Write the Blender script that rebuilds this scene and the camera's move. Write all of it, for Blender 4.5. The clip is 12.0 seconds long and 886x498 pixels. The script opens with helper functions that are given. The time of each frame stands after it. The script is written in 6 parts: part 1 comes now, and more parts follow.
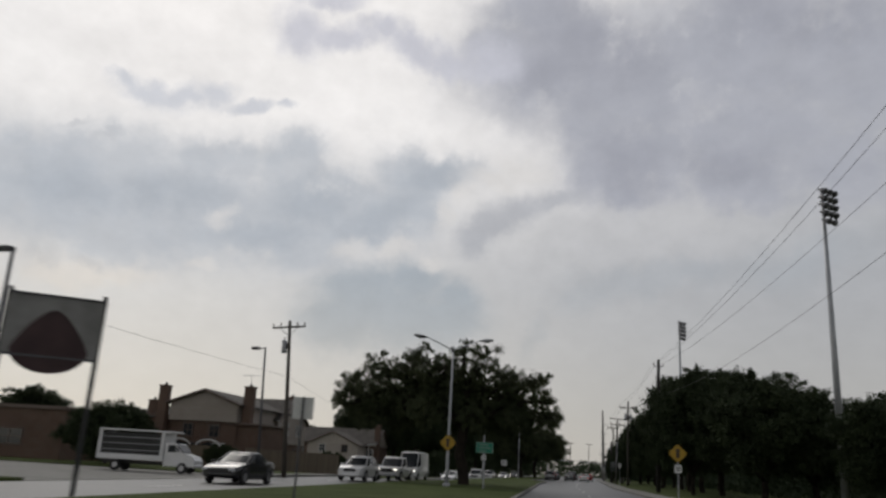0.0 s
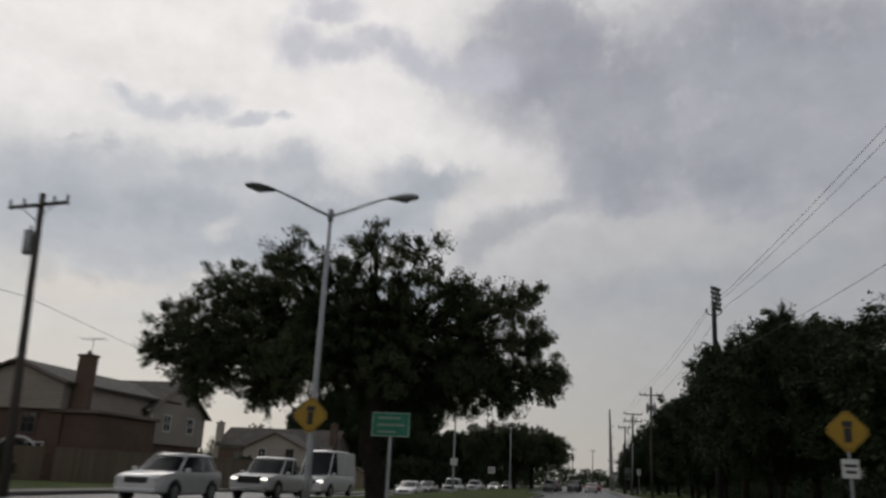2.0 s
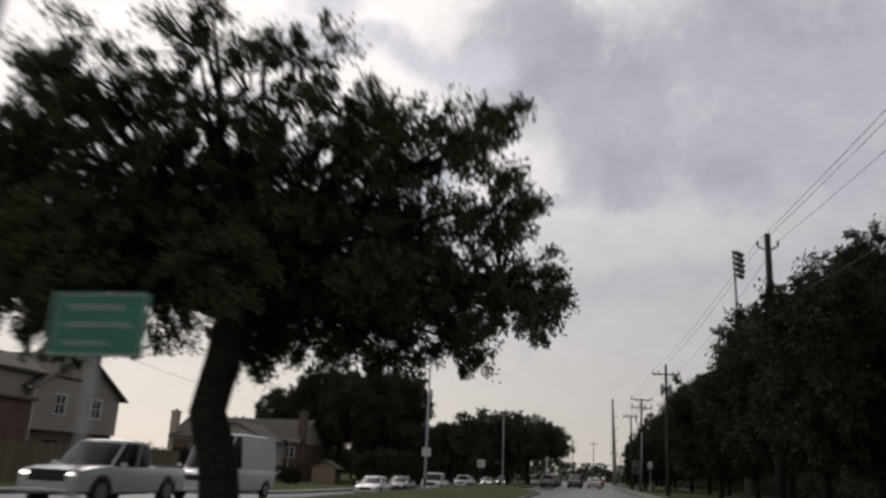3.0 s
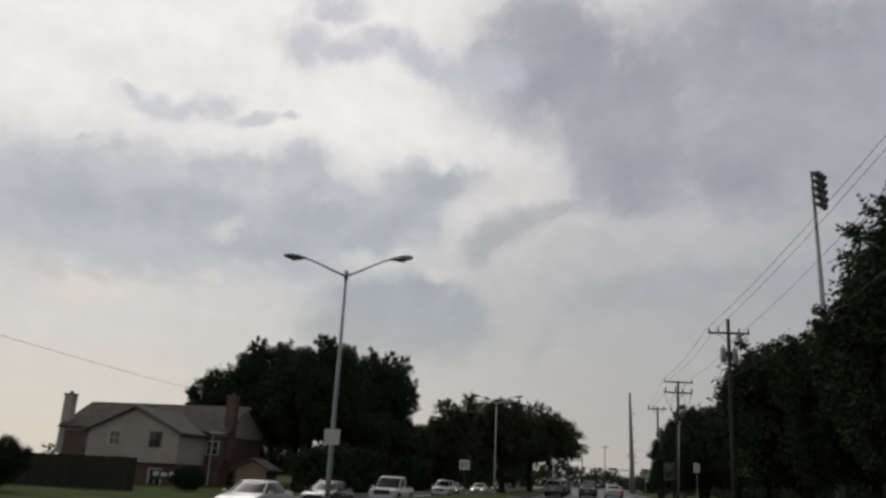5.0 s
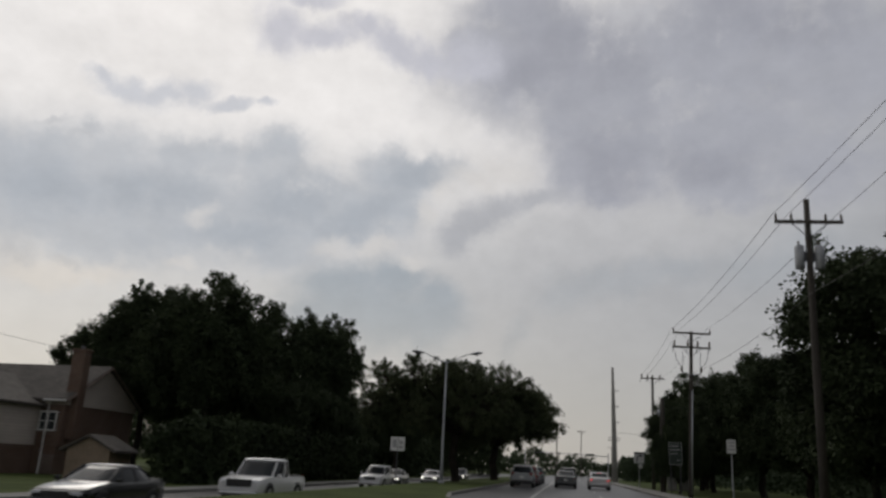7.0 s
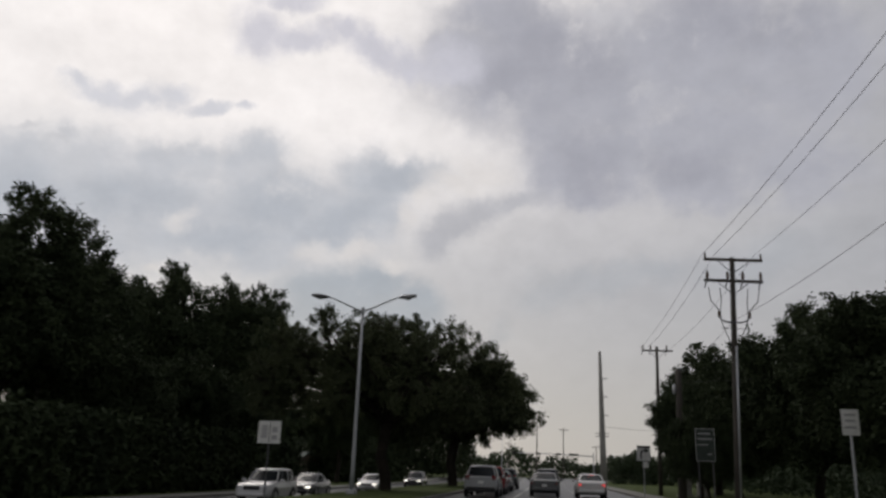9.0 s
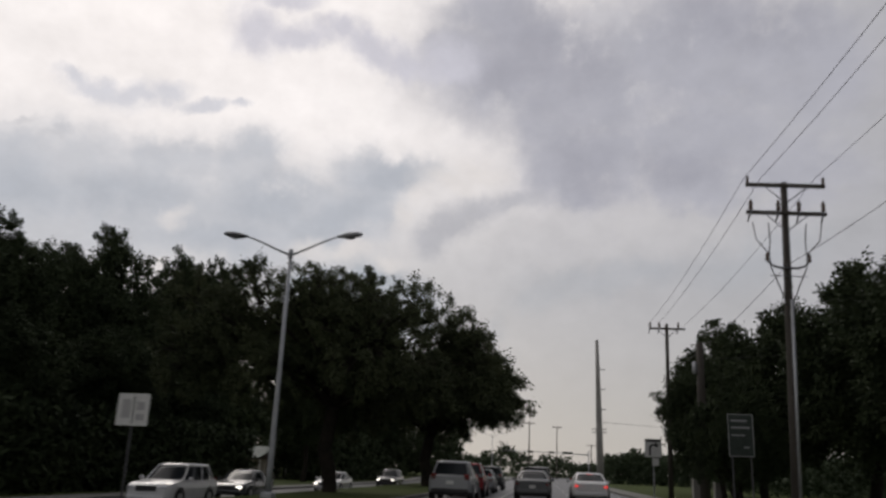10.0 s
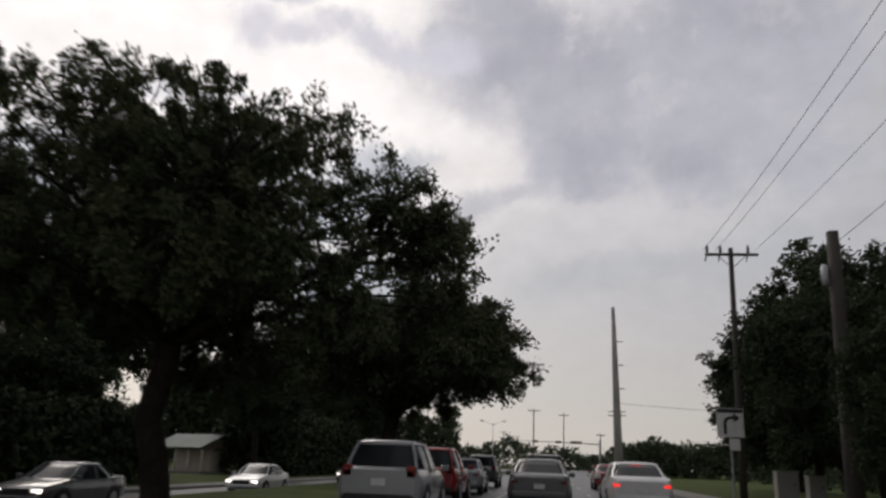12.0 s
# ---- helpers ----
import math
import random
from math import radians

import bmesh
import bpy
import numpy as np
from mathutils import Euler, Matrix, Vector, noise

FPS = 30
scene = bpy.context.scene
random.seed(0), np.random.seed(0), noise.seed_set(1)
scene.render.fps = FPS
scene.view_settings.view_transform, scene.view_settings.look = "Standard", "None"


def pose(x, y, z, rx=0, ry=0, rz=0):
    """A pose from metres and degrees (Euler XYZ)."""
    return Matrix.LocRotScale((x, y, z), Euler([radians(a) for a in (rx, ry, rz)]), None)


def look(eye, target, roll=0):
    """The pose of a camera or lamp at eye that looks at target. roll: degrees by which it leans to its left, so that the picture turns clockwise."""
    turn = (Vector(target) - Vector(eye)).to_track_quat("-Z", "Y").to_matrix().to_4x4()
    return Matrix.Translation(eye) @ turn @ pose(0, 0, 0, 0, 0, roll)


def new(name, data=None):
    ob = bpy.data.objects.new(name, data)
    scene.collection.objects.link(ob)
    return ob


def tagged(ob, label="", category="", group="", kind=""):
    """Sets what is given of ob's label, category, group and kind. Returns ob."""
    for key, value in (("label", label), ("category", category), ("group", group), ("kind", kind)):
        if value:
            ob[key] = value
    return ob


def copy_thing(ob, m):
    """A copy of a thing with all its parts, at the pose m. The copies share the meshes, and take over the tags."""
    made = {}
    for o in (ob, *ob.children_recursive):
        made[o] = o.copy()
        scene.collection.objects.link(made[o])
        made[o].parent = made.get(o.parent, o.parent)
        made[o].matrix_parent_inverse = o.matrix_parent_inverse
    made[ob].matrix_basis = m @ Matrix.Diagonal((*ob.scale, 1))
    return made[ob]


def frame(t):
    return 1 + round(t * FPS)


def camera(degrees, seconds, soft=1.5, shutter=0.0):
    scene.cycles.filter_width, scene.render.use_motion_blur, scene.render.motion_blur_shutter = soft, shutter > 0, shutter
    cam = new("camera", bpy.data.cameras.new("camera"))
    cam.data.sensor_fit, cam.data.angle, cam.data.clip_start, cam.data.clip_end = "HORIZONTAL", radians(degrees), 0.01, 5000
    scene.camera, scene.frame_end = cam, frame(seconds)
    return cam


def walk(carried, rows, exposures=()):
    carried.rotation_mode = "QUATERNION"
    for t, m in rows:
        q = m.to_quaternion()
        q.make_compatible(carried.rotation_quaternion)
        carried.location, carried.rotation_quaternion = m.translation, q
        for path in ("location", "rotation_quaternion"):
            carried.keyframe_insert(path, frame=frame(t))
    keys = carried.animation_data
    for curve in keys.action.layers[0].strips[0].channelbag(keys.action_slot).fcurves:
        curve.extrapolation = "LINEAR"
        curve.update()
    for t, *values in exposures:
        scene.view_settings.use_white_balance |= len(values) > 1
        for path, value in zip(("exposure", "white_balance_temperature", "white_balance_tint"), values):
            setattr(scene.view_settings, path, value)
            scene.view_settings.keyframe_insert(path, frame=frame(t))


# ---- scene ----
cam = camera(59.0, 12.0, soft=2.7, shutter=0.5)
PATH = [
    (0, (3.445, -3.965, 1.307), (3.081, -2.073, 1.842), 3.3),
    (0.5, (3.193, 3.272, 1.308), (2.83, 5.162, 1.853), 2.9),
    (1, (2.908, 10.403, 1.279), (2.543, 12.294, 1.817), 3.1),
    (1.5, (2.692, 17.552, 1.257), (2.332, 19.441, 1.806), 3.0),
    (2, (2.409, 24.717, 1.285), (2.049, 26.603, 1.845), 2.7),
    (2.5, (2.197, 31.791, 1.296), (1.838, 33.676, 1.86), 2.7),
    (3, (2.0, 38.574, 1.313), (1.642, 40.464, 1.862), 2.5),
    (3.5, (1.818, 45.052, 1.262), (1.454, 46.94, 1.812), 2.7),
    (5.5, (0.685, 68.928, 1.385), (0.307, 70.811, 1.946), 2.9),
    (6, (0.532, 74.37, 1.378), (0.165, 76.255, 1.936), 2.8),
    (6.5, (0.32, 79.378, 1.323), (-0.029, 81.266, 1.883), 2.8),
    (7, (0.24, 84.452, 1.308), (-0.077, 86.353, 1.842), 2.9),
    (9, (0.393, 104.697, 1.337), (0.125, 106.602, 1.881), 2.1),
    (9.5, (0.525, 109.628, 1.316), (0.263, 111.536, 1.856), 2.2),
    (10, (0.61, 114.526, 1.31), (0.354, 116.434, 1.852), 2.4),
    (10.5, (0.62, 119.275, 1.325), (0.363, 121.183, 1.866), 2.1),
    (11, (0.59, 123.729, 1.316), (0.33, 125.638, 1.851), 1.9),
    (11.5, (0.415, 127.676, 1.284), (0.153, 129.587, 1.813), 1.8),
    (12, (0.34, 131.572, 1.259), (0.076, 133.483, 1.784), 2.0),
]
walk(cam, [(t, look(eye, target, roll)) for t, eye, target, roll in PATH],
     exposures=((0.0, 0.04, 6500, 10), (0.5, -0.12, 6500, 10), (1.0, -0.16, 6500, 10), (1.5, -0.13, 6500, 10), (2.2, -0.02, 6550, 11), (2.8, 0.14, 6620, 12.5), (3.2, 0.42, 6660, 13), (3.7, 0.68, 6660, 13),
                (4.4, 0.32, 6600, 11.5), (5.2, -0.04, 6550, 10), (7.5, -0.02, 6550, 10.5), (9.0, 0.1, 6600, 12), (10.0, 0.12, 6640, 13), (11.0, 0.18, 6660, 13), (12.0, 0.28, 6660, 13)))

# ---- sky and light ----
world = bpy.data.worlds.new("overcast_sky")
scene.world = world
world.use_nodes = True
wt = world.node_tree
wt.nodes.clear()


def wmath(op, a, b=None, clamp=False):
    n = wt.nodes.new("ShaderNodeMath")
    n.operation, n.use_clamp = op, clamp
    for i, v in enumerate((a, b)):
        if v is None:
            continue
        if isinstance(v, (int, float)):
            n.inputs[i].default_value = v
        else:
            wt.links.new(v, n.inputs[i])
    return n.outputs[0]


coords = wt.nodes.new("ShaderNodeTexCoord")
split = wt.nodes.new("ShaderNodeSeparateXYZ")
wt.links.new(coords.outputs["Generated"], split.inputs[0])
azimuth = wmath("MULTIPLY", wmath("ARCTAN2", split.outputs[0], split.outputs[1]), 57.2958)
height = wmath("MULTIPLY", wmath("ARCSINE", split.outputs[2]), 57.2958)
flat = wt.nodes.new("ShaderNodeCombineXYZ")
wt.links.new(azimuth, flat.inputs[0])
wt.links.new(height, flat.inputs[1])


def sky_noise(scale, detail, rough, stretch=1.0, offset=0.0):
    m = wt.nodes.new("ShaderNodeMapping")
    m.inputs["Scale"].default_value = (scale, scale * stretch, 1)
    m.inputs["Location"].default_value = (offset, offset * 0.7, offset)
    wt.links.new(flat.outputs[0], m.inputs[0])
    n = wt.nodes.new("ShaderNodeTexNoise")
    n.inputs["Scale"].default_value, n.inputs["Detail"].default_value, n.inputs["Roughness"].default_value = 1.0, detail, rough
    wt.links.new(m.outputs[0], n.inputs["Vector"])
    return n


def centred(noise_colour, amount):
    a = wt.nodes.new("ShaderNodeVectorMath")
    a.operation = "SUBTRACT"
    wt.links.new(noise_colour, a.inputs[0])
    a.inputs[1].default_value = (0.5, 0.5, 0.5)
    b = wt.nodes.new("ShaderNodeVectorMath")
    b.operation = "SCALE"
    wt.links.new(a.outputs[0], b.inputs[0])
    b.inputs["Scale"].default_value = amount
    return b.outputs[0]


def vadd(a, b):
    n = wt.nodes.new("ShaderNodeVectorMath")
    n.operation = "ADD"
    wt.links.new(a, n.inputs[0])
    wt.links.new(b, n.inputs[1])
    return n.outputs[0]


# puffed edges: the flat sky coordinates are pushed about at three sizes
ragged = vadd(vadd(vadd(flat.outputs[0], centred(sky_noise(0.14, 2.0, 0.5).outputs["Color"], 3.0)),
                   centred(sky_noise(0.55, 3.0, 0.55, offset=7.0).outputs["Color"], 1.9)),
              centred(sky_noise(1.7, 3.0, 0.6, offset=2.0).outputs["Color"], 0.55))


def puff(where, az, el, wide, tall, tilt):
    """How far a place of the sky lies from one heap of cloud, 1 at its rim."""
    m = wt.nodes.new("ShaderNodeMapping")
    m.vector_type = "TEXTURE"
    m.inputs["Location"].default_value = (az, el, 0)
    m.inputs["Rotation"].default_value = (0, 0, radians(tilt))
    m.inputs["Scale"].default_value = (wide, tall, 1)
    wt.links.new(where, m.inputs[0])
    d = wt.nodes.new("ShaderNodeVectorMath")
    d.operation = "LENGTH"
    wt.links.new(m.outputs[0], d.inputs[0])
    return d.outputs["Value"]


def span(value, a, b, c, d):
    r = wt.nodes.new("ShaderNodeMapRange")
    r.interpolation_type = "SMOOTHSTEP"
    for k, v in zip(("From Min", "From Max", "To Min", "To Max"), (a, b, c, d)):
        r.inputs[k].default_value = v
    wt.links.new(value, r.inputs["Value"])
    return r.outputs["Result"]


def bank(below, colour, heaps, inner, outer, depth, patches=None):
    """Lays one bank over the sky below: its heaps run together, with a soft rim. depth: how far it covers what is behind.
    What is behind pushes the bank's rim about a very little."""
    where = vadd(ragged, centred(below, 0.05))
    near = None
    for h in heaps:
        p = puff(where, *h)
        if near is None:
            near = p
            continue
        n = wt.nodes.new("ShaderNodeMath")
        n.operation = "SMOOTH_MIN"
        wt.links.new(near, n.inputs[0])
        wt.links.new(p, n.inputs[1])
        n.inputs[2].default_value = 0.3
        near = n.outputs[0]
    cover = span(near, inner, outer, depth, 0.0)
    if patches is not None:
        cover = wmath("MULTIPLY", cover, patches)
    mix = wt.nodes.new("ShaderNodeMix")
    mix.data_type = "RGBA"
    wt.links.new(cover, mix.inputs["Factor"])
    wt.links.new(below, mix.inputs["A"])
    mix.inputs["B"].default_value = (*colour, 1)
    return mix.outputs["Result"]


# banks of cloud: azimuth, height, half width, half height and tilt in degrees
WEST_BANK = [
    (-40.3, 16.3, 5.1, 3.5, 12),
    (-35.5, 17.7, 5.5, 3.2, 10),
    (-41.3, 18.0, 2.3, 1.6, 13),
    (-37.6, 18.8, 3.4, 1.8, 12),
    (-30.4, 16.9, 6.6, 3.7, 8),
    (-28.1, 20.1, 3.2, 1.7, 1),
    (-22.7, 20.4, 2.6, 2.0, 6),
    (-24.4, 16.9, 6.2, 3.2, 6),
    (-18.6, 18.1, 5.1, 2.5, 10),
    (-13.8, 18.5, 3.0, 2.3, 23),
    (-13.5, 21.0, 2.9, 1.9, 3),
    (-10.9, 21.1, 2.7, 1.1, 7),
    (-33.1, 14.2, 4.8, 1.9, -7),
    (-38.0, 15.1, 4.2, 1.7, -11),
    (-20.8, 15.2, 3.8, 1.6, 5),
]
WEST_CORE = [
    (-12.2, 21.0, 3.1, 1.4, 10),
    (-15.5, 17.9, 3.8, 1.6, 28),
    (-21.1, 18.3, 3.8, 1.5, 17),
    (-38.0, 17.0, 3.5, 1.5, 11),
    (-31.7, 17.5, 4.6, 1.4, 4),
    (-24.2, 15.7, 3.7, 1.1, 11),
]
EAST_BANK = [
    (-6.8, 29.9, 3.2, 2.2, -12),
    (-2.2, 29.0, 6.7, 4.1, -1),
    (-4.1, 32.5, 4.6, 1.7, -1),
    (3.5, 26.8, 6.4, 4.6, -3),
    (1.3, 22.2, 3.2, 2.8, -2),
    (2.5, 20.2, 1.9, 1.3, -2),
    (5.5, 22.4, 4.1, 2.6, -3),
    (11.5, 23.5, 6.9, 3.0, -6),
    (11.3, 20.4, 5.0, 1.6, -13),
    (17.6, 20.9, 4.5, 2.7, -7),
    (12.7, 28.9, 10.2, 4.7, -8),
    (19.6, 27.1, 4.2, 4.9, -11),
    (0.0, 25.0, 2.6, 2.4, -2),
]
EAST_CORE = [
    (-0.4, 29.7, 4.0, 2.9, -19),
    (-4.0, 28.7, 3.6, 1.5, -9),
    (2.7, 28.8, 2.6, 2.3, -3),
    (3.0, 21.7, 1.8, 2.5, 57),
    (10.3, 21.7, 3.1, 1.2, -11),
    (15.6, 30.7, 5.8, 1.8, -10),
]
STREAK_HIGH = [
    (-23.6, 30.0, 1.9, 1.5, -19),
    (-20.2, 30.2, 3.4, 0.9, 8),
    (-16.6, 31.0, 2.5, 0.8, -2),
    (-14.0, 30.0, 3.1, 1.1, -20),
    (-11.4, 29.1, 2.8, 1.0, -10),
    (-21.4, 32.6, 2.5, 0.8, 7),
    (-8.1, 29.4, 2.8, 1.3, -3),
]
STREAK_LOW = [
    (-35.4, 24.6, 1.4, 0.5, -7),
    (-33.4, 24.3, 2.1, 0.7, -3),
    (-30.8, 24.4, 2.6, 0.8, 13),
    (-28.7, 25.0, 1.2, 0.9, 10),
    (-26.3, 24.2, 1.6, 0.4, 8),
    (-24.0, 24.5, 0.6, 0.3, 8),
]
LOW_BANK = [
    (-14.6, 10.6, 4.8, 2.5, -4),
    (-10.8, 10.2, 2.4, 1.9, 3),
    (-16.4, 12.3, 3.3, 1.6, 4),
    (-18.2, 9.3, 2.5, 1.7, 4),
    (-13.0, 12.9, 2.1, 1.2, 3),
    (-10.0, 11.4, 1.5, 1.6, 3),
]
MIDDLE_PATCH = [
    (-5.1, 18.7, 2.6, 1.1, 12),
    (-2.8, 19.3, 2.0, 0.8, 19),
    (-6.8, 17.7, 1.6, 1.0, 1),
    (-8.1, 16.9, 1.7, 1.1, 41),
]
EAST_LOW = [
    (4.0, 13.7, 5.2, 1.0, 7),
    (7.5, 14.4, 2.9, 0.8, 8),
    (0.4, 12.7, 2.9, 1.0, 15),
    (14.2, 14.9, 3.9, 1.5, 7),
    (-3.9, 9.2, 0.7, 1.8, -13),
]
CUMULUS = [
    (0.4, 16.4, 3.7, 1.8, -0),
    (4.1, 17.5, 3.0, 1.6, -2),
    (7.3, 18.0, 3.1, 2.0, -3),
    (-1.7, 16.6, 2.3, 1.8, 0),
    (10.7, 16.6, 3.4, 1.7, -3),
]
BRIGHT_KNOTS = [
    (-27.4, 16.4, 1.1, 0.7, 42),
    (-28.7, 12.7, 1.0, 0.5, 7),
    (-17.5, 15.3, 1.6, 0.9, 4),
    (-11.9, 14.6, 1.2, 0.7, 3),
    (-14.7, 15.6, 1.3, 0.7, 13),
    (-9.5, 20.1, 1.5, 1.1, 51),
    (-7.4, 21.0, 2.6, 0.9, -8),
    (-5.2, 21.9, 2.4, 1.1, -4),
    (-10.7, 18.0, 1.3, 0.8, 41),
]
WARM_EDGE = [
    (-40.7, 13.3, 2.3, 1.5, -17),
    (-37.7, 11.6, 2.4, 1.1, -13),
    (-40.7, 14.8, 1.3, 1.1, 11),
    (-34.5, 11.3, 2.9, 0.9, 2),
]
DARK_WISPS = [
    (-38.2, 12.4, 1.0, 0.6, -12),
    (-35.3, 11.9, 1.1, 0.4, -33),
    (-35.7, 20.9, 0.9, 0.3, 12),
    (-38.2, 21.2, 1.1, 0.3, 18),
]
COLUMN_GAPS = [
    (6.3, 32.1, 0.5, 1.2, -12),
    (7.0, 26.7, 1.1, 0.4, 19),
    (4.1, 32.7, 1.6, 0.7, -5),
]

# thin bright cloud, brightest round the hidden sun and duller away from it
sunward = wt.nodes.new("ShaderNodeVectorMath")
sunward.operation = "DOT_PRODUCT"
wt.links.new(coords.outputs["Generated"], sunward.inputs[0])
sunward.inputs[1].default_value = Vector((-0.47, 0.72, 0.51)).normalized()
veil = wmath("MULTIPLY", wmath("SUBTRACT", sky_noise(0.06, 4.0, 0.5, 1.8, 3.0).outputs["Fac"], 0.5), 0.35)
wisps = wmath("MULTIPLY", wmath("SUBTRACT", sky_noise(0.25, 3.0, 0.5, 1.6, 11.0).outputs["Fac"], 0.5), 0.16)
tone = wmath("ADD", wmath("ADD", veil, wisps), span(sunward.outputs["Value"], 0.40, 0.99, 0.03, 0.95))
ramp = wt.nodes.new("ShaderNodeValToRGB")
wt.links.new(tone, ramp.inputs[0])
ramp.color_ramp.elements[0].position, ramp.color_ramp.elements[0].color = 0.0, (0.24, 0.245, 0.26, 1)
ramp.color_ramp.elements[1].position, ramp.color_ramp.elements[1].color = 1.0, (0.82, 0.80, 0.785, 1)
for place, colour in ((0.35, (0.39, 0.395, 0.405)), (0.7, (0.61, 0.597, 0.588))):
    ramp.color_ramp.elements.new(place).color = (*colour, 1)


def across(west, east):
    """A colour that changes from the west of the view to its east."""
    n = wt.nodes.new("ShaderNodeMix")
    n.data_type = "RGBA"
    wt.links.new(span(azimuth, -38.0, 12.0, 0.0, 1.0), n.inputs["Factor"])
    n.inputs["A"].default_value, n.inputs["B"].default_value = (*west, 1), (*east, 1)
    return n.outputs["Result"]


def veiled(below, colour, cover):
    n = wt.nodes.new("ShaderNodeMix")
    n.data_type = "RGBA"
    wt.links.new(cover, n.inputs["Factor"])
    wt.links.new(below, n.inputs["A"])
    wt.links.new(colour, n.inputs["B"])
    return n.outputs["Result"]


patchy = sky_noise(0.22, 4.0, 0.55, 1.4, 5.0).outputs["Fac"]
thin = span(patchy, 0.35, 0.62, 0.72, 1.0)
lit = veiled(ramp.outputs[0], across((0.58, 0.575, 0.565), (0.365, 0.372, 0.39)), span(height, 12.0, 25.0, 0.85, 0.0))
lit = bank(lit, (0.33, 0.355, 0.385), EAST_LOW, 0.2, 1.8, 0.5)
lit = bank(lit, (0.455, 0.455, 0.465), CUMULUS, 0.4, 1.4, 0.55)
lit = bank(lit, (0.325, 0.362, 0.40), LOW_BANK, 0.5, 1.9, 0.95)
lit = bank(lit, (0.70, 0.645, 0.58), WARM_EDGE, 0.3, 1.6, 0.7)
lit = bank(lit, (0.50, 0.51, 0.53), WEST_BANK, 0.6, 2.0, 0.7)
lit = bank(lit, (0.43, 0.455, 0.49), WEST_BANK, 0.62, 1.45, 0.92, thin)
lit = bank(lit, (0.365, 0.395, 0.435), WEST_CORE, 0.2, 1.6, 0.8)
lit = bank(lit, (0.41, 0.415, 0.445), EAST_BANK, 0.6, 2.0, 0.6)
lit = bank(lit, (0.362, 0.37, 0.41), EAST_BANK, 0.45, 1.5, 1.0, span(patchy, 0.3, 0.6, 0.88, 1.0))
lit = bank(lit, (0.285, 0.29, 0.33), EAST_CORE, 0.1, 1.7, 0.6)
lit = bank(lit, (0.345, 0.355, 0.385), MIDDLE_PATCH, 0.4, 1.7, 0.7)
lit = bank(lit, (0.50, 0.505, 0.56), STREAK_HIGH, 0.35, 1.75, 0.9)
lit = bank(lit, (0.54, 0.555, 0.595), STREAK_LOW, 0.35, 1.85, 0.95)
lit = bank(lit, (0.40, 0.415, 0.44), DARK_WISPS, 0.3, 1.6, 0.4)
lit = bank(lit, (0.63, 0.61, 0.59), BRIGHT_KNOTS, 0.2, 1.5, 0.65)
lit = bank(lit, (0.47, 0.475, 0.50), COLUMN_GAPS, 0.2, 1.5, 0.6)
# faint mottling at two sizes all over the cloud
mottle = wmath("ADD", wmath("MULTIPLY", sky_noise(0.45, 5.0, 0.6, 1.3, 9.0).outputs["Fac"], 0.22), wmath("MULTIPLY", sky_noise(0.12, 3.0, 0.5, 1.5, 4.0).outputs["Fac"], 0.12))
shade = wt.nodes.new("ShaderNodeVectorMath")
shade.operation = "SCALE"
wt.links.new(lit, shade.inputs[0])
wt.links.new(wmath("ADD", mottle, 0.83), shade.inputs["Scale"])
# the low sky is hazy and warmer
haze = wt.nodes.new("ShaderNodeMix")
haze.data_type = "RGBA"
wt.links.new(span(height, -1.0, 16.0, 0.8, 0.0), haze.inputs["Factor"])
wt.links.new(shade.outputs[0], haze.inputs["A"])
wt.links.new(across((0.63, 0.575, 0.49), (0.42, 0.40, 0.365)), haze.inputs["B"])
# a little of the clear sky's colour comes through
clear = wt.nodes.new("ShaderNodeTexSky")
clear.sky_type, clear.sun_disc = "NISHITA", False
clear.sun_elevation, clear.sun_rotation = radians(38), radians(-32)
clear_part = wt.nodes.new("ShaderNodeMix")
clear_part.data_type, clear_part.blend_type = "RGBA", "ADD"
clear_part.inputs["Factor"].default_value = 0.004
wt.links.new(haze.outputs["Result"], clear_part.inputs["A"])
wt.links.new(clear.outputs[0], clear_part.inputs["B"])
back = wt.nodes.new("ShaderNodeBackground")
back.inputs["Strength"].default_value = 1.0
wt.links.new(clear_part.outputs["Result"], back.inputs[0])
wo = wt.nodes.new("ShaderNodeOutputWorld")
wt.links.new(back.outputs[0], wo.inputs[0])

sun = new("sun", bpy.data.lights.new("sun", "SUN"))
sun.data.energy, sun.data.angle, sun.data.color = 0.5, radians(25), (1.0, 0.95, 0.88)
sun.matrix_world = look((-300, 480, 440), (0, 0, 0))


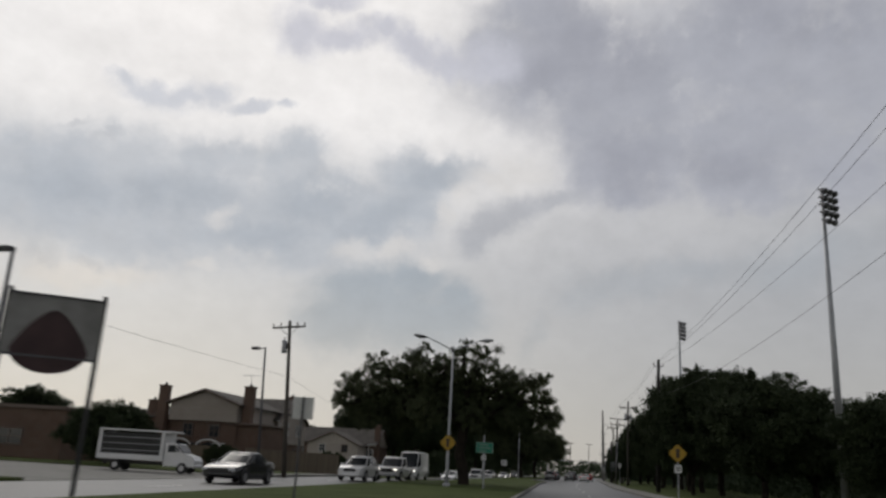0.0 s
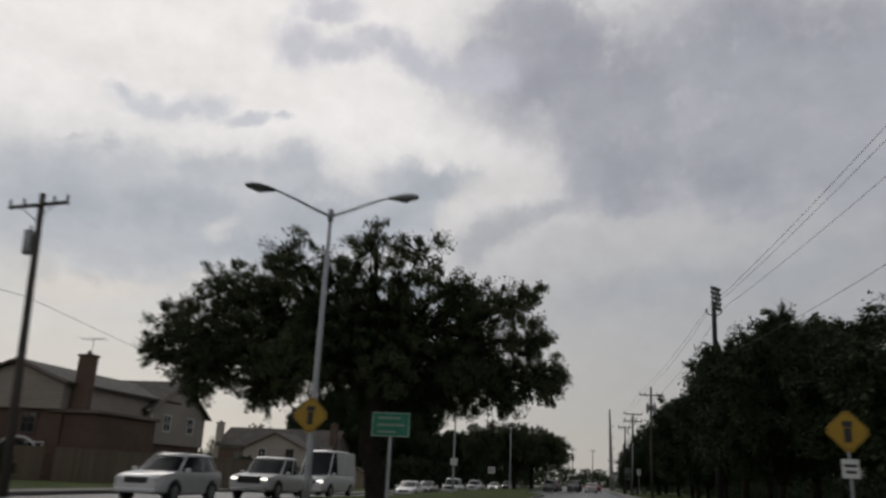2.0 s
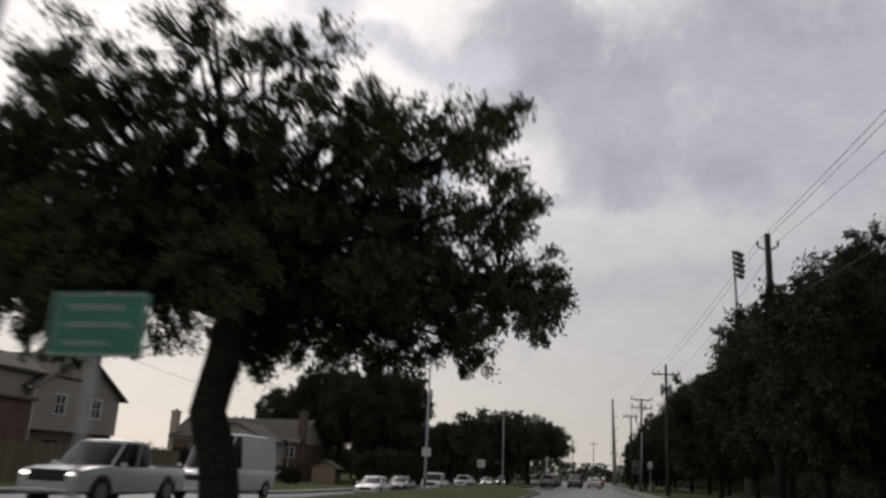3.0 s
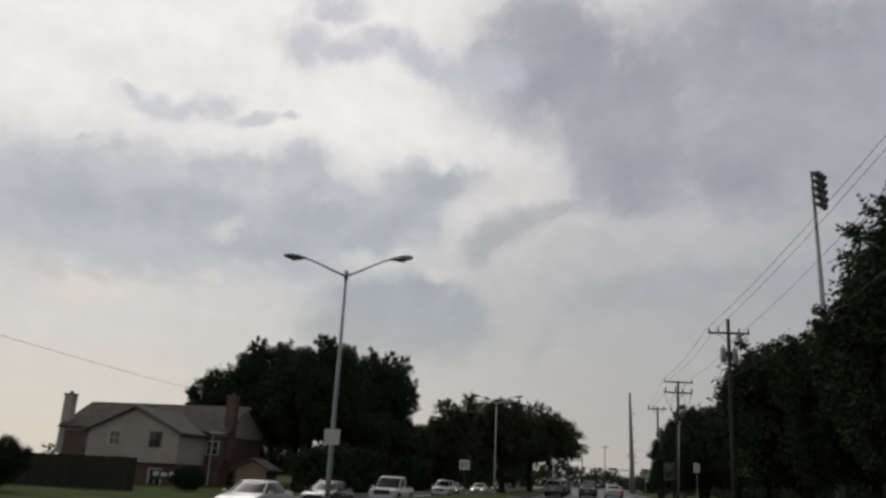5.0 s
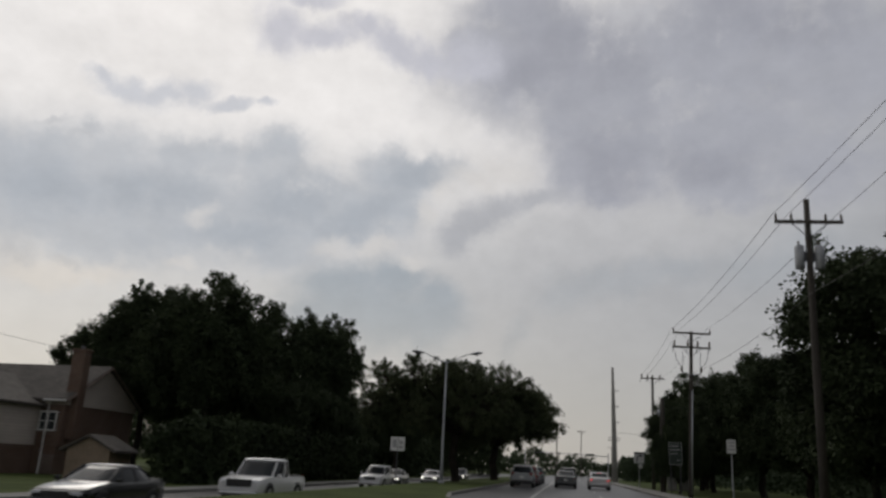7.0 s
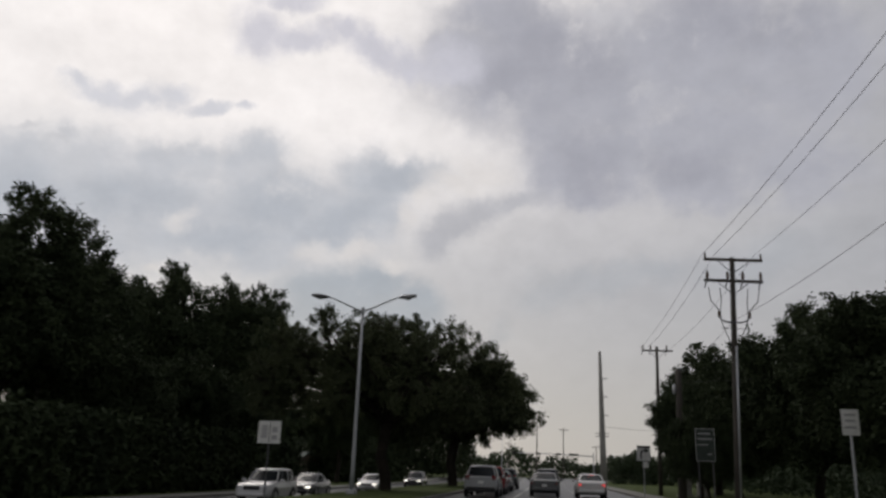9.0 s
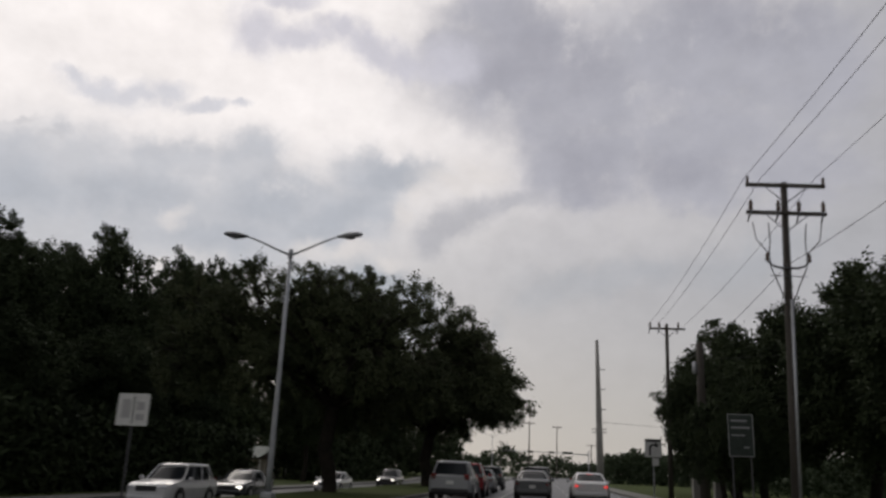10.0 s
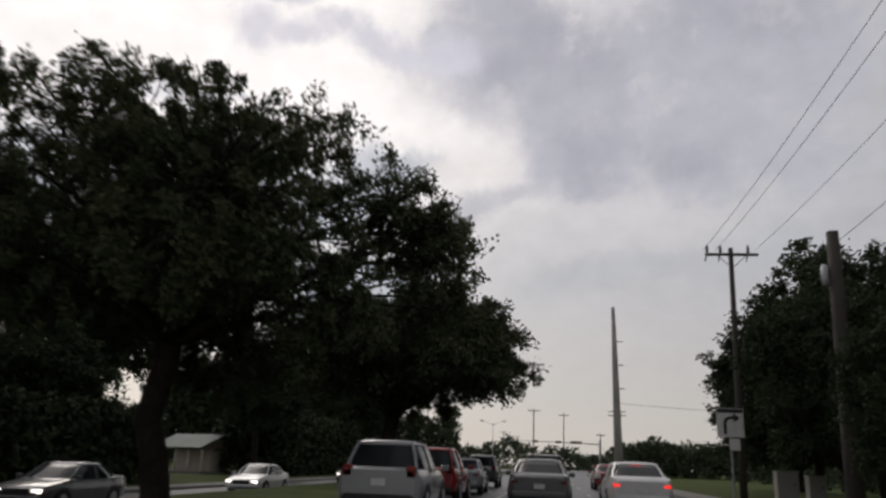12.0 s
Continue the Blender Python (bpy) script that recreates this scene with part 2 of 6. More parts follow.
# ---- materials ----
def material(name, dark, light, rough=0.7, metal=0.0, grain=8.0, blotch=0.6, bump=0.15, spec=0.4, vary=0.0):
    """A surface whose colour runs between two tones at a fine and a coarse scale (per metre)."""
    m = bpy.data.materials.new(name)
    m.use_nodes = True
    t = m.node_tree
    b = t.nodes["Principled BSDF"]
    b.inputs["Roughness"].default_value, b.inputs["Metallic"].default_value = rough, metal
    b.inputs["Specular IOR Level"].default_value = spec
    co = t.nodes.new("ShaderNodeTexCoord")
    fine, coarse = t.nodes.new("ShaderNodeTexNoise"), t.nodes.new("ShaderNodeTexNoise")
    fine.inputs["Scale"].default_value, coarse.inputs["Scale"].default_value = grain, blotch
    fine.inputs["Detail"].default_value, coarse.inputs["Detail"].default_value = 4, 5
    for n in (fine, coarse):
        t.links.new(co.outputs["Object"], n.inputs["Vector"])
    both = t.nodes.new("ShaderNodeMath")
    both.operation = "MULTIPLY_ADD"
    t.links.new(fine.outputs["Fac"], both.inputs[0])
    both.inputs[1].default_value = 0.45
    half = t.nodes.new("ShaderNodeMath")
    half.operation = "MULTIPLY"
    t.links.new(coarse.outputs["Fac"], half.inputs[0])
    half.inputs[1].default_value = 0.55
    t.links.new(half.outputs[0], both.inputs[2])
    fac = both.outputs[0]
    if vary:
        info = t.nodes.new("ShaderNodeObjectInfo")
        add = t.nodes.new("ShaderNodeMath")
        add.operation = "MULTIPLY_ADD"
        t.links.new(info.outputs["Random"], add.inputs[0])
        add.inputs[1].default_value = vary
        t.links.new(fac, add.inputs[2])
        fac = add.outputs[0]
    r = t.nodes.new("ShaderNodeMapRange")
    r.inputs["From Min"].default_value, r.inputs["From Max"].default_value = 0.32, 0.68 + vary
    t.links.new(fac, r.inputs["Value"])
    mix = t.nodes.new("ShaderNodeMix")
    mix.data_type = "RGBA"
    t.links.new(r.outputs[0], mix.inputs["Factor"])
    mix.inputs["A"].default_value, mix.inputs["B"].default_value = (*dark, 1), (*light, 1)
    t.links.new(mix.outputs["Result"], b.inputs["Base Color"])
    if bump:
        bp = t.nodes.new("ShaderNodeBump")
        bp.inputs["Strength"].default_value, bp.inputs["Distance"].default_value = bump, 0.02
        t.links.new(fine.outputs["Fac"], bp.inputs["Height"])
        t.links.new(bp.outputs[0], b.inputs["Normal"])
    return m


def courses(m, brick, mortar, wide, tall, gap=0.012, offset=0.5, turn=True):
    """Lays rows of bricks, boards or shingles over a material's colour."""
    t = m.node_tree
    b = t.nodes["Principled BSDF"]
    co = t.nodes.new("ShaderNodeTexCoord")
    sep = t.nodes.new("ShaderNodeSeparateXYZ")
    t.links.new(co.outputs["Object"], sep.inputs[0])
    add = t.nodes.new("ShaderNodeMath")
    t.links.new(sep.outputs[0], add.inputs[0])
    t.links.new(sep.outputs[1], add.inputs[1])
    comb = t.nodes.new("ShaderNodeCombineXYZ")
    t.links.new(add.outputs[0], comb.inputs[0])
    t.links.new(sep.outputs[2], comb.inputs[1])
    br = t.nodes.new("ShaderNodeTexBrick")
    br.offset = offset
    br.inputs["Color1"].default_value, br.inputs["Color2"].default_value = (*brick[0], 1), (*brick[1], 1)
    br.inputs["Mortar"].default_value = (*mortar, 1)
    br.inputs["Scale"].default_value, br.inputs["Mortar Size"].default_value = 1.0, gap
    br.inputs["Brick Width"].default_value, br.inputs["Row Height"].default_value = wide, tall
    t.links.new(comb.outputs[0], br.inputs["Vector"])
    old = b.inputs["Base Color"].links[0].from_socket
    mix = t.nodes.new("ShaderNodeMix")
    mix.data_type, mix.blend_type = "RGBA", "MULTIPLY"
    mix.inputs["Factor"].default_value = 1.0
    t.links.new(old, mix.inputs["A"])
    t.links.new(br.outputs["Color"], mix.inputs["B"])
    t.links.new(mix.outputs["Result"], b.inputs["Base Color"])
    return m


def glowing(name, colour, strength):
    m = bpy.data.materials.new(name)
    m.use_nodes = True
    b = m.node_tree.nodes["Principled BSDF"]
    b.inputs["Base Color"].default_value = (*colour, 1)
    b.inputs["Emission Color"].default_value = (*colour, 1)
    b.inputs["Emission Strength"].default_value = strength
    b.inputs["Roughness"].default_value = 0.2
    return m


GRASS = material("mown_grass", (0.036, 0.05, 0.018), (0.092, 0.115, 0.04), 0.95, grain=30, blotch=0.4, bump=0.6, spec=0.05)
EARTH = material("dull_ground", (0.05, 0.065, 0.03), (0.11, 0.12, 0.06), 0.9, grain=6, blotch=0.05, bump=0.3, spec=0.1)
ASPHALT = material("wet_asphalt", (0.028, 0.028, 0.03), (0.06, 0.06, 0.062), 0.42, grain=40, blotch=0.25, bump=0.12, spec=0.4)
CONCRETE = material("damp_concrete", (0.13, 0.127, 0.118), (0.24, 0.235, 0.215), 0.85, grain=20, blotch=0.5)
PAINT_W = material("worn_white_marking", (0.35, 0.35, 0.34), (0.7, 0.7, 0.68), 0.6, grain=12, blotch=2)
STEEL = material("galvanised_steel", (0.3, 0.31, 0.33), (0.46, 0.47, 0.49), 0.5, 0.55, grain=14, blotch=1.2, bump=0.05)
DARKSTEEL = material("dark_weathered_metal", (0.06, 0.06, 0.065), (0.13, 0.13, 0.14), 0.5, 0.5, grain=14, blotch=1.5, bump=0.05)
LENS = material("lamp_lens", (0.16, 0.16, 0.17), (0.26, 0.26, 0.27), 0.15, grain=20, bump=0.1)
POLEWOOD = material("weathered_pole_wood", (0.04, 0.035, 0.03), (0.092, 0.08, 0.069), 0.85, grain=18, blotch=1.0, bump=0.5, vary=0.3)
TARWOOD = material("tarred_pole_wood", (0.012, 0.011, 0.01), (0.035, 0.031, 0.028), 0.85, grain=18, blotch=1.0, bump=0.5)
PALEPOLE = material("pale_concrete_pole", (0.22, 0.21, 0.2), (0.34, 0.33, 0.31), 0.8, grain=16, blotch=0.8)
PORCELAIN = material("brown_porcelain", (0.05, 0.03, 0.022), (0.12, 0.08, 0.06), 0.25, grain=10)
CABLE = material("black_cable", (0.02, 0.02, 0.02), (0.05, 0.05, 0.05), 0.6, grain=10, bump=0)
BARK = material("dark_oak_bark", (0.014, 0.012, 0.01), (0.042, 0.035, 0.028), 0.95, grain=9, blotch=1.5, bump=1.0, spec=0.15)
LEAF = material("live_oak_leaves", (0.036, 0.046, 0.026), (0.095, 0.11, 0.056), 0.75, grain=3.0, blotch=0.5, bump=0, spec=0.1)
LEAF_B = material("hedge_tree_leaves", (0.02, 0.029, 0.016), (0.06, 0.078, 0.038), 0.75, grain=3.0, blotch=0.4, bump=0, spec=0.1)
LEAF_FAR = material("far_foliage", (0.03, 0.045, 0.025), (0.07, 0.09, 0.05), 0.8, grain=0.6, blotch=0.08, bump=0, spec=0.1)
BRICK = courses(material("brown_brick", (0.6, 0.55, 0.5), (1, 0.95, 0.9), 0.85, grain=14, blotch=0.7), ((0.105, 0.058, 0.045), (0.155, 0.088, 0.066)), (0.19, 0.165, 0.14), 0.22, 0.075)
TANBRICK = courses(material("tan_brick", (0.6, 0.55, 0.5), (1, 0.95, 0.9), 0.85, grain=14, blotch=0.7), ((0.24, 0.18, 0.125), (0.33, 0.25, 0.18)), (0.32, 0.29, 0.25), 0.22, 0.075)
SIDING = courses(material("pale_siding", (0.75, 0.74, 0.72), (1, 0.99, 0.97), 0.7, grain=6, blotch=0.5), ((0.47, 0.42, 0.38), (0.5, 0.45, 0.41)), (0.3, 0.27, 0.25), 4.0, 0.2)
# darker copy of the pale siding: the first house's shade is in its colour
SHADED_SIDING = courses(material("shaded_siding", (0.75, 0.74, 0.72), (1, 0.99, 0.97), 0.7, grain=6, blotch=0.5), ((0.36, 0.32, 0.285), (0.39, 0.35, 0.315)), (0.24, 0.21, 0.19), 4.0, 0.2)
SHINGLE = courses(material("grey_brown_shingles", (0.6, 0.6, 0.6), (1, 1, 1), 0.9, grain=10, blotch=0.6), ((0.085, 0.075, 0.066), (0.125, 0.11, 0.098)), (0.05, 0.046, 0.042), 0.35, 0.16)
TRIMPAINT = material("brown_trim_paint", (0.10, 0.075, 0.06), (0.17, 0.13, 0.11), 0.6, grain=8)
WHITETRIM = material("white_trim_paint", (0.55, 0.54, 0.52), (0.75, 0.74, 0.72), 0.5, grain=8)
PANE = material("dark_window_glass", (0.02, 0.023, 0.027), (0.04, 0.045, 0.05), 0.08, grain=2, bump=0, spec=0.6)
FENCEWOOD = material("weathered_fence_boards", (0.11, 0.085, 0.062), (0.21, 0.165, 0.12), 0.9, grain=12, blotch=0.8, bump=0.4, vary=0.3)
RUBBER = material("tyre_rubber", (0.015, 0.015, 0.016), (0.03, 0.03, 0.03), 0.8, grain=20)
RIM = material("alloy_rim", (0.3, 0.3, 0.31), (0.5, 0.5, 0.52), 0.35, 0.8, grain=12, bump=0)
CHROME = material("bright_metal", (0.45, 0.45, 0.46), (0.65, 0.65, 0.66), 0.2, 0.9, grain=10, bump=0)
BLACKTRIM = material("black_plastic_trim", (0.015, 0.015, 0.016), (0.04, 0.04, 0.04), 0.55, grain=20)
CARGLASS = material("tinted_car_glass", (0.012, 0.014, 0.016), (0.03, 0.034, 0.038), 0.16, grain=1, bump=0, spec=0.16)
TAILRED = material("red_tail_lens", (0.15, 0.01, 0.01), (0.24, 0.02, 0.02), 0.15, grain=10, bump=0)
TAILLIT = glowing("lit_tail_lamp", (0.9, 0.04, 0.03), 0.8)
HEADLENS = material("clear_headlamp_lens", (0.45, 0.46, 0.48), (0.65, 0.66, 0.68), 0.1, grain=10, bump=0)
HEADLIT = glowing("lit_headlamp", (1.0, 0.95, 0.85), 2.2)
SIGN_W = material("white_sign_sheet", (0.55, 0.55, 0.54), (0.72, 0.72, 0.71), 0.4, grain=5)
SIGN_Y = material("amber_sign_sheet", (0.33, 0.19, 0.01), (0.45, 0.28, 0.018), 0.4, grain=5)
SIGN_G = material("green_sign_sheet", (0.008, 0.14, 0.09), (0.015, 0.22, 0.14), 0.4, grain=5)
SIGN_D = material("dark_sign_sheet", (0.02, 0.03, 0.026), (0.05, 0.065, 0.055), 0.5, grain=5)
SIGNBACK = material("bare_aluminium_sheet", (0.3, 0.3, 0.31), (0.42, 0.42, 0.43), 0.45, 0.7, grain=6, bump=0)
MARK_K = material("black_sign_paint", (0.015, 0.015, 0.015), (0.04, 0.04, 0.04), 0.5, grain=6, bump=0)
MARK_G = material("dulled_white_lettering", (0.16, 0.24, 0.2), (0.26, 0.34, 0.3), 0.5, grain=6, bump=0)
MARK_W = material("white_sign_paint", (0.3, 0.32, 0.3), (0.45, 0.47, 0.45), 0.5, grain=6, bump=0)
BOARDFACE = material("faded_board_face", (0.028, 0.014, 0.016), (0.075, 0.04, 0.042), 0.6, grain=1.0, blotch=0.5, bump=0)
BOARDGREY = material("weathered_grey_board", (0.16, 0.155, 0.15), (0.33, 0.325, 0.315), 0.6, grain=1.5, blotch=0.7, bump=0.05)
GREENROOF = material("pale_green_metal_roof", (0.085, 0.11, 0.095), (0.14, 0.17, 0.15), 0.7, 0.0, grain=6)


def paint(name, colour, rough=0.25):
    m = material(name, [c * 0.86 for c in colour], colour, rough, grain=3, blotch=0.9, bump=0, spec=0.5)
    m.node_tree.nodes["Principled BSDF"].inputs["Coat Weight"].default_value = 0.5
    return m


WHITE, SILVER, GREY = paint("white_car_paint", (0.72, 0.72, 0.72)), paint("silver_car_paint", (0.34, 0.35, 0.36)), paint("grey_car_paint", (0.10, 0.105, 0.11))
BLACK, RED = paint("black_car_paint", (0.015, 0.016, 0.018)), paint("red_car_paint", (0.28, 0.02, 0.025))


# ---- building blocks ----
def thing(name, label, category, at, turn=0.0, group="", kind=""):
    ob = tagged(new(name), label, category, group, kind)
    ob.empty_display_size = 0.3
    ob.matrix_basis = pose(*at, 0, 0, turn)
    return ob


def solid(name, bm, mat, smooth=False):
    me = bpy.data.meshes.new(name)
    bm.normal_update()
    bm.to_mesh(me)
    bm.free()
    me.materials.append(mat)
    if smooth:
        me.shade_smooth()
    return me


def part(name, bm, mat, parent, label="", smooth=False):
    ob = new(name, solid(name, bm, mat, smooth))
    ob.parent = parent
    return tagged(ob, label)


def quadstrip(bm, rings, closed=True, caps=True):
    """Joins rings of points, each of the same number, into a skin."""
    vs = [[bm.verts.new(p) for p in ring] for ring in rings]
    n = len(vs[0])
    for a, b in zip(vs, vs[1:]):
        for i in range(n if closed else n - 1):
            bm.faces.new((a[i], a[(i + 1) % n], b[(i + 1) % n], b[i]))
    if caps and closed:
        bm.faces.new(list(reversed(vs[0])))
        bm.faces.new(vs[-1])
    return vs


def box(bm, centre, size, bevel=0.0, m=None):
    cx, cy, cz = centre
    hx, hy, hz = (s / 2 for s in size)
    b = min(bevel, hx * 0.9, hy * 0.9, hz * 0.9)
    if b <= 0:
        ring = lambda z: [(cx - hx, cy - hy, z), (cx + hx, cy - hy, z), (cx + hx, cy + hy, z), (cx - hx, cy + hy, z)]  # noqa: E731
        rings = [ring(cz - hz), ring(cz + hz)]
    else:
        def ring(z, i):
            x, y = hx - i, hy - i
            return [(cx - x + b, cy - y, z), (cx + x - b, cy - y, z), (cx + x, cy - y + b, z), (cx + x, cy + y - b, z),
                    (cx + x - b, cy + y, z), (cx - x + b, cy + y, z), (cx - x, cy + y - b, z), (cx - x, cy - y + b, z)]
        rings = [ring(cz - hz, b * 0.7), ring(cz - hz + b, 0), ring(cz + hz - b, 0), ring(cz + hz, b * 0.7)]
    if m is not None:
        rings = [[m @ Vector(p) for p in r] for r in rings]
    quadstrip(bm, rings)
    return bm


def tube(bm, points, radii, sides=10):
    """A round bar through points, with its radius at each."""
    pts = [Vector(p) for p in points]
    if isinstance(radii, (int, float)):
        radii = [radii] * len(pts)
    rings = []
    for i, (p, r) in enumerate(zip(pts, radii)):
        d = (pts[min(i + 1, len(pts) - 1)] - pts[max(i - 1, 0)]).normalized()
        a = d.cross(Vector((0, 1, 0) if abs(d.y) < 0.8 else (1, 0, 0))).normalized()
        b = d.cross(a)
        rings.append([p + r * (math.cos(t) * a + math.sin(t) * b) for t in (2 * math.pi * k / sides for k in range(sides))])
    quadstrip(bm, rings)
    return bm


def bm_new():
    return bmesh.new()


def solo(name, bm, mat, label, category, kind="", group="", smooth=False):
    return tagged(new(name, solid(name, bm, mat, smooth)), label, category, group, kind)


# ---- the road and the ground ----
def road_x(y):
    """The road's line: it comes in at a slight angle, runs straight, and bends away far off."""
    if y < 90:
        return 0.035 * (90 - y) * min(1.0, (90 - y) / 20 + 0.3)
    return 0.0011 * max(0.0, y - 250) ** 2


def dip(y):
    """How far the other carriageway and the ground west of it lie below this one."""
    t = min(1.0, max(0.0, (y - 62) / 34)) * min(1.0, max(0.0, (262 - y) / 34))
    return -0.58 * t * t * (3 - 2 * t)


def strip(name, left, right, y0, y1, z0, z1, mat, label, category, step=6.0, fall=(0, 0)):
    """A band of ground along the road; left and right are numbers or functions of y, fall the share of the dip at its two edges."""
    lf = left if callable(left) else lambda y: left
    rf = right if callable(right) else lambda y: right
    n = max(2, int((y1 - y0) / step))
    bm = bm_new()
    rings = []
    for i in range(n + 1):
        y = y0 + (y1 - y0) * i / n
        a, b = road_x(y) + lf(y), road_x(y) + rf(y)
        da, db = dip(y) * fall[0], dip(y) * fall[1]
        rings.append([(a, y, z0 + da), (b, y, z0 + db), (b, y, z1 + db), (a, y, z1 + da)])
    quadstrip(bm, rings)
    return solo(name, bm, mat, label, category, "structure")


def median_right(y):
    t = min(1.0, max(0.0, (y - 104) / 18))
    return -1.7 - 3.4 * t * t * (3 - 2 * t)


bm = bm_new()
n = 24
for i in range(n):
    a0, a1 = 2 * math.pi * i / n, 2 * math.pi * (i + 1) / n
    for r0, r1 in ((0, 300), (300, 1200), (1200, 4000)):
        ps = [(r0 * math.cos(a0), 100 + r0 * math.sin(a0), -0.95), (r1 * math.cos(a0), 100 + r1 * math.sin(a0), -0.95),
              (r1 * math.cos(a1), 100 + r1 * math.sin(a1), -0.95), (r0 * math.cos(a1), 100 + r0 * math.sin(a1), -0.95)]
        if r0 == 0:
            ps = ps[:3]
        bm.faces.new([bm.verts.new(p) for p in ps])
solo("ground", bm, EARTH, "dull green and brown open ground", "ground", "structure")

strip("road", -6.5, 6.3, -90, 420, -1.0, 0.0, ASPHALT, "wet dark grey asphalt road", "road")
strip("road_oncoming", -18.6, -10.5, -90, 420, -0.5, 0.0, ASPHALT, "wet dark grey asphalt carriageway", "road", fall=(1, 1))
strip("road_junction", -10.5, -6.5, 262, 420, -1.0, 0.0, ASPHALT, "wet dark grey asphalt of the junction", "road")
strip("median", -9.6, lambda y: median_right(y) - 0.18, -90, 262, -1.0, 0.17, GRASS, "mown grass on the raised median", "grass")
strip("median_bank", -10.9, -9.6, -90, 262, -0.4, 0.17, GRASS, "mown grass bank down to the far carriageway", "grass", fall=(1, 0))
strip("kerb_median_near", lambda y: median_right(y) - 0.18, lambda y: median_right(y), -90, 262, -0.02, 0.15, CONCRETE, "pale concrete kerb along the median", "kerb")
strip("kerb_median_far", -11.08, -10.9, -90, 262, -0.02, 0.15, CONCRETE, "pale concrete kerb along the median", "kerb", fall=(1, 1))
strip("kerb_east", 6.3, 6.5, -90, 420, -0.1, 0.15, CONCRETE, "pale concrete kerb", "kerb")
strip("pavement_east", 6.5, 8.0, -90, 420, -0.1, 0.14, CONCRETE, "damp concrete pavement beside the road", "pavement")
strip("verge_east", 8.0, 500.0, -90, 420, -1.0, 0.10, GRASS, "rough grass verge under the trees", "grass")
strip("kerb_west", -18.8, -18.6, 47, 420, -0.1, 0.15, CONCRETE, "pale concrete kerb", "kerb", fall=(1, 1))
strip("pavement_west", -20.4, -18.8, 47, 420, -0.1, 0.14, CONCRETE, "damp concrete pavement beside the road", "pavement", fall=(1, 1))
strip("verge_west", -500.0, -20.4, 47, 420, -0.5, 0.12, GRASS, "grass in front of the houses", "grass", fall=(1, 1))
strip("forecourt", -60.0, -18.6, 22, 47, -1.0, 0.02, CONCRETE, "wet pale concrete forecourt", "pavement")
strip("verge_behind", -500.0, -60.0, 22, 47, -1.0, 0.1, GRASS, "rough grass behind the forecourt", "grass")
strip("verge_south", -500.0, -18.6, -90, 22, -1.0, 0.12, GRASS, "grass beside the forecourt", "grass")


def dashes(name, x, y0, y1, mat, dash, gap, label, fall=0):
    bm = bm_new()
    y = y0
    while y < y1:
        a, b = road_x(y) + x, road_x(y + dash) + x
        za, zb = dip(y) * fall, dip(y + dash) * fall
        quadstrip(bm, [[(a - 0.06, y, za), (a + 0.06, y, za), (a + 0.06, y, za + 0.006), (a - 0.06, y, za + 0.006)],
                       [(b - 0.06, y + dash, zb), (b + 0.06, y + dash, zb), (b + 0.06, y + dash, zb + 0.006), (b - 0.06, y + dash, zb + 0.006)]])
        y += dash + gap
    return solo(name, bm, mat, label, "road marking", "structure")


dashes("trim_lane_line", 2.2, -60, 240, PAINT_W, 3.0, 9.0, "worn white dashed lane line")
dashes("trim_turn_line", -1.55, 126, 236, PAINT_W, 6.0, 0.0, "worn white solid turn lane line")
dashes("trim_oncoming_line", -14.9, -60, 240, PAINT_W, 3.0, 9.0, "worn white dashed lane line", 1)
bm = box(bm_new(), (0.6, 238, 0.003), (11.0, 0.5, 0.006))
solo("trim_stop_line", bm, PAINT_W, "worn white stop line", "road marking", "structure")

# ---- trees ----
def leaf_mesh(name, mat, points, ways, per, reach, leaf, rng, droop=0.25, broad=None, loose=0.28):
    """Sprays of small pointed leaves: one spray at each point, growing along its way."""
    n = len(points) * per
    c = np.repeat(points, per, 0)
    w = np.repeat(ways, per, 0)
    along = rng.random((n, 1)) * reach
    p = c + w * (along - 0.35 * reach) + rng.normal(0, loose * reach, (n, 3))
    p[:, 2] -= droop * along[:, 0] ** 2
    axis = w * 0.3 + rng.normal(0, 0.8, (n, 3))
    axis[:, 2] -= droop
    axis /= np.linalg.norm(axis, axis=1, keepdims=True) + 1e-9
    side = np.cross(axis, rng.normal(0, 1, (n, 3)))
    side /= np.linalg.norm(side, axis=1, keepdims=True) + 1e-9
    size = leaf * (0.6 + 0.8 * rng.random((n, 1)))
    if broad is not None:
        size *= np.repeat(broad, per, 0)
    v = np.stack([p + side * size * 0.26, p - side * size * 0.26, p + axis * size], 1).reshape(-1, 3)
    me = bpy.data.meshes.new(name)
    me.vertices.add(3 * n)
    me.vertices.foreach_set("co", v.astype(np.float32).ravel())
    me.loops.add(3 * n)
    me.loops.foreach_set("vertex_index", np.arange(3 * n, dtype=np.int32))
    me.polygons.add(n)
    me.polygons.foreach_set("loop_start", np.arange(0, 3 * n, 3, dtype=np.int32))
    me.update(calc_edges=True)
    me.materials.append(mat)
    return me


def bend(a, b, sag, k=5):
    """Points of a slightly crooked limb from a to b."""
    a, b = Vector(a), Vector(b)
    out = []
    for i in range(k + 1):
        t = i / k
        p = a.lerp(b, t)
        p.z += sag * math.sin(math.pi * t)
        p += 0.05 * (b - a).length * math.sin(math.pi * t) * Vector((math.sin(7 * t + a.x), math.cos(5 * t + b.y), 0))
        out.append(p)
    return out


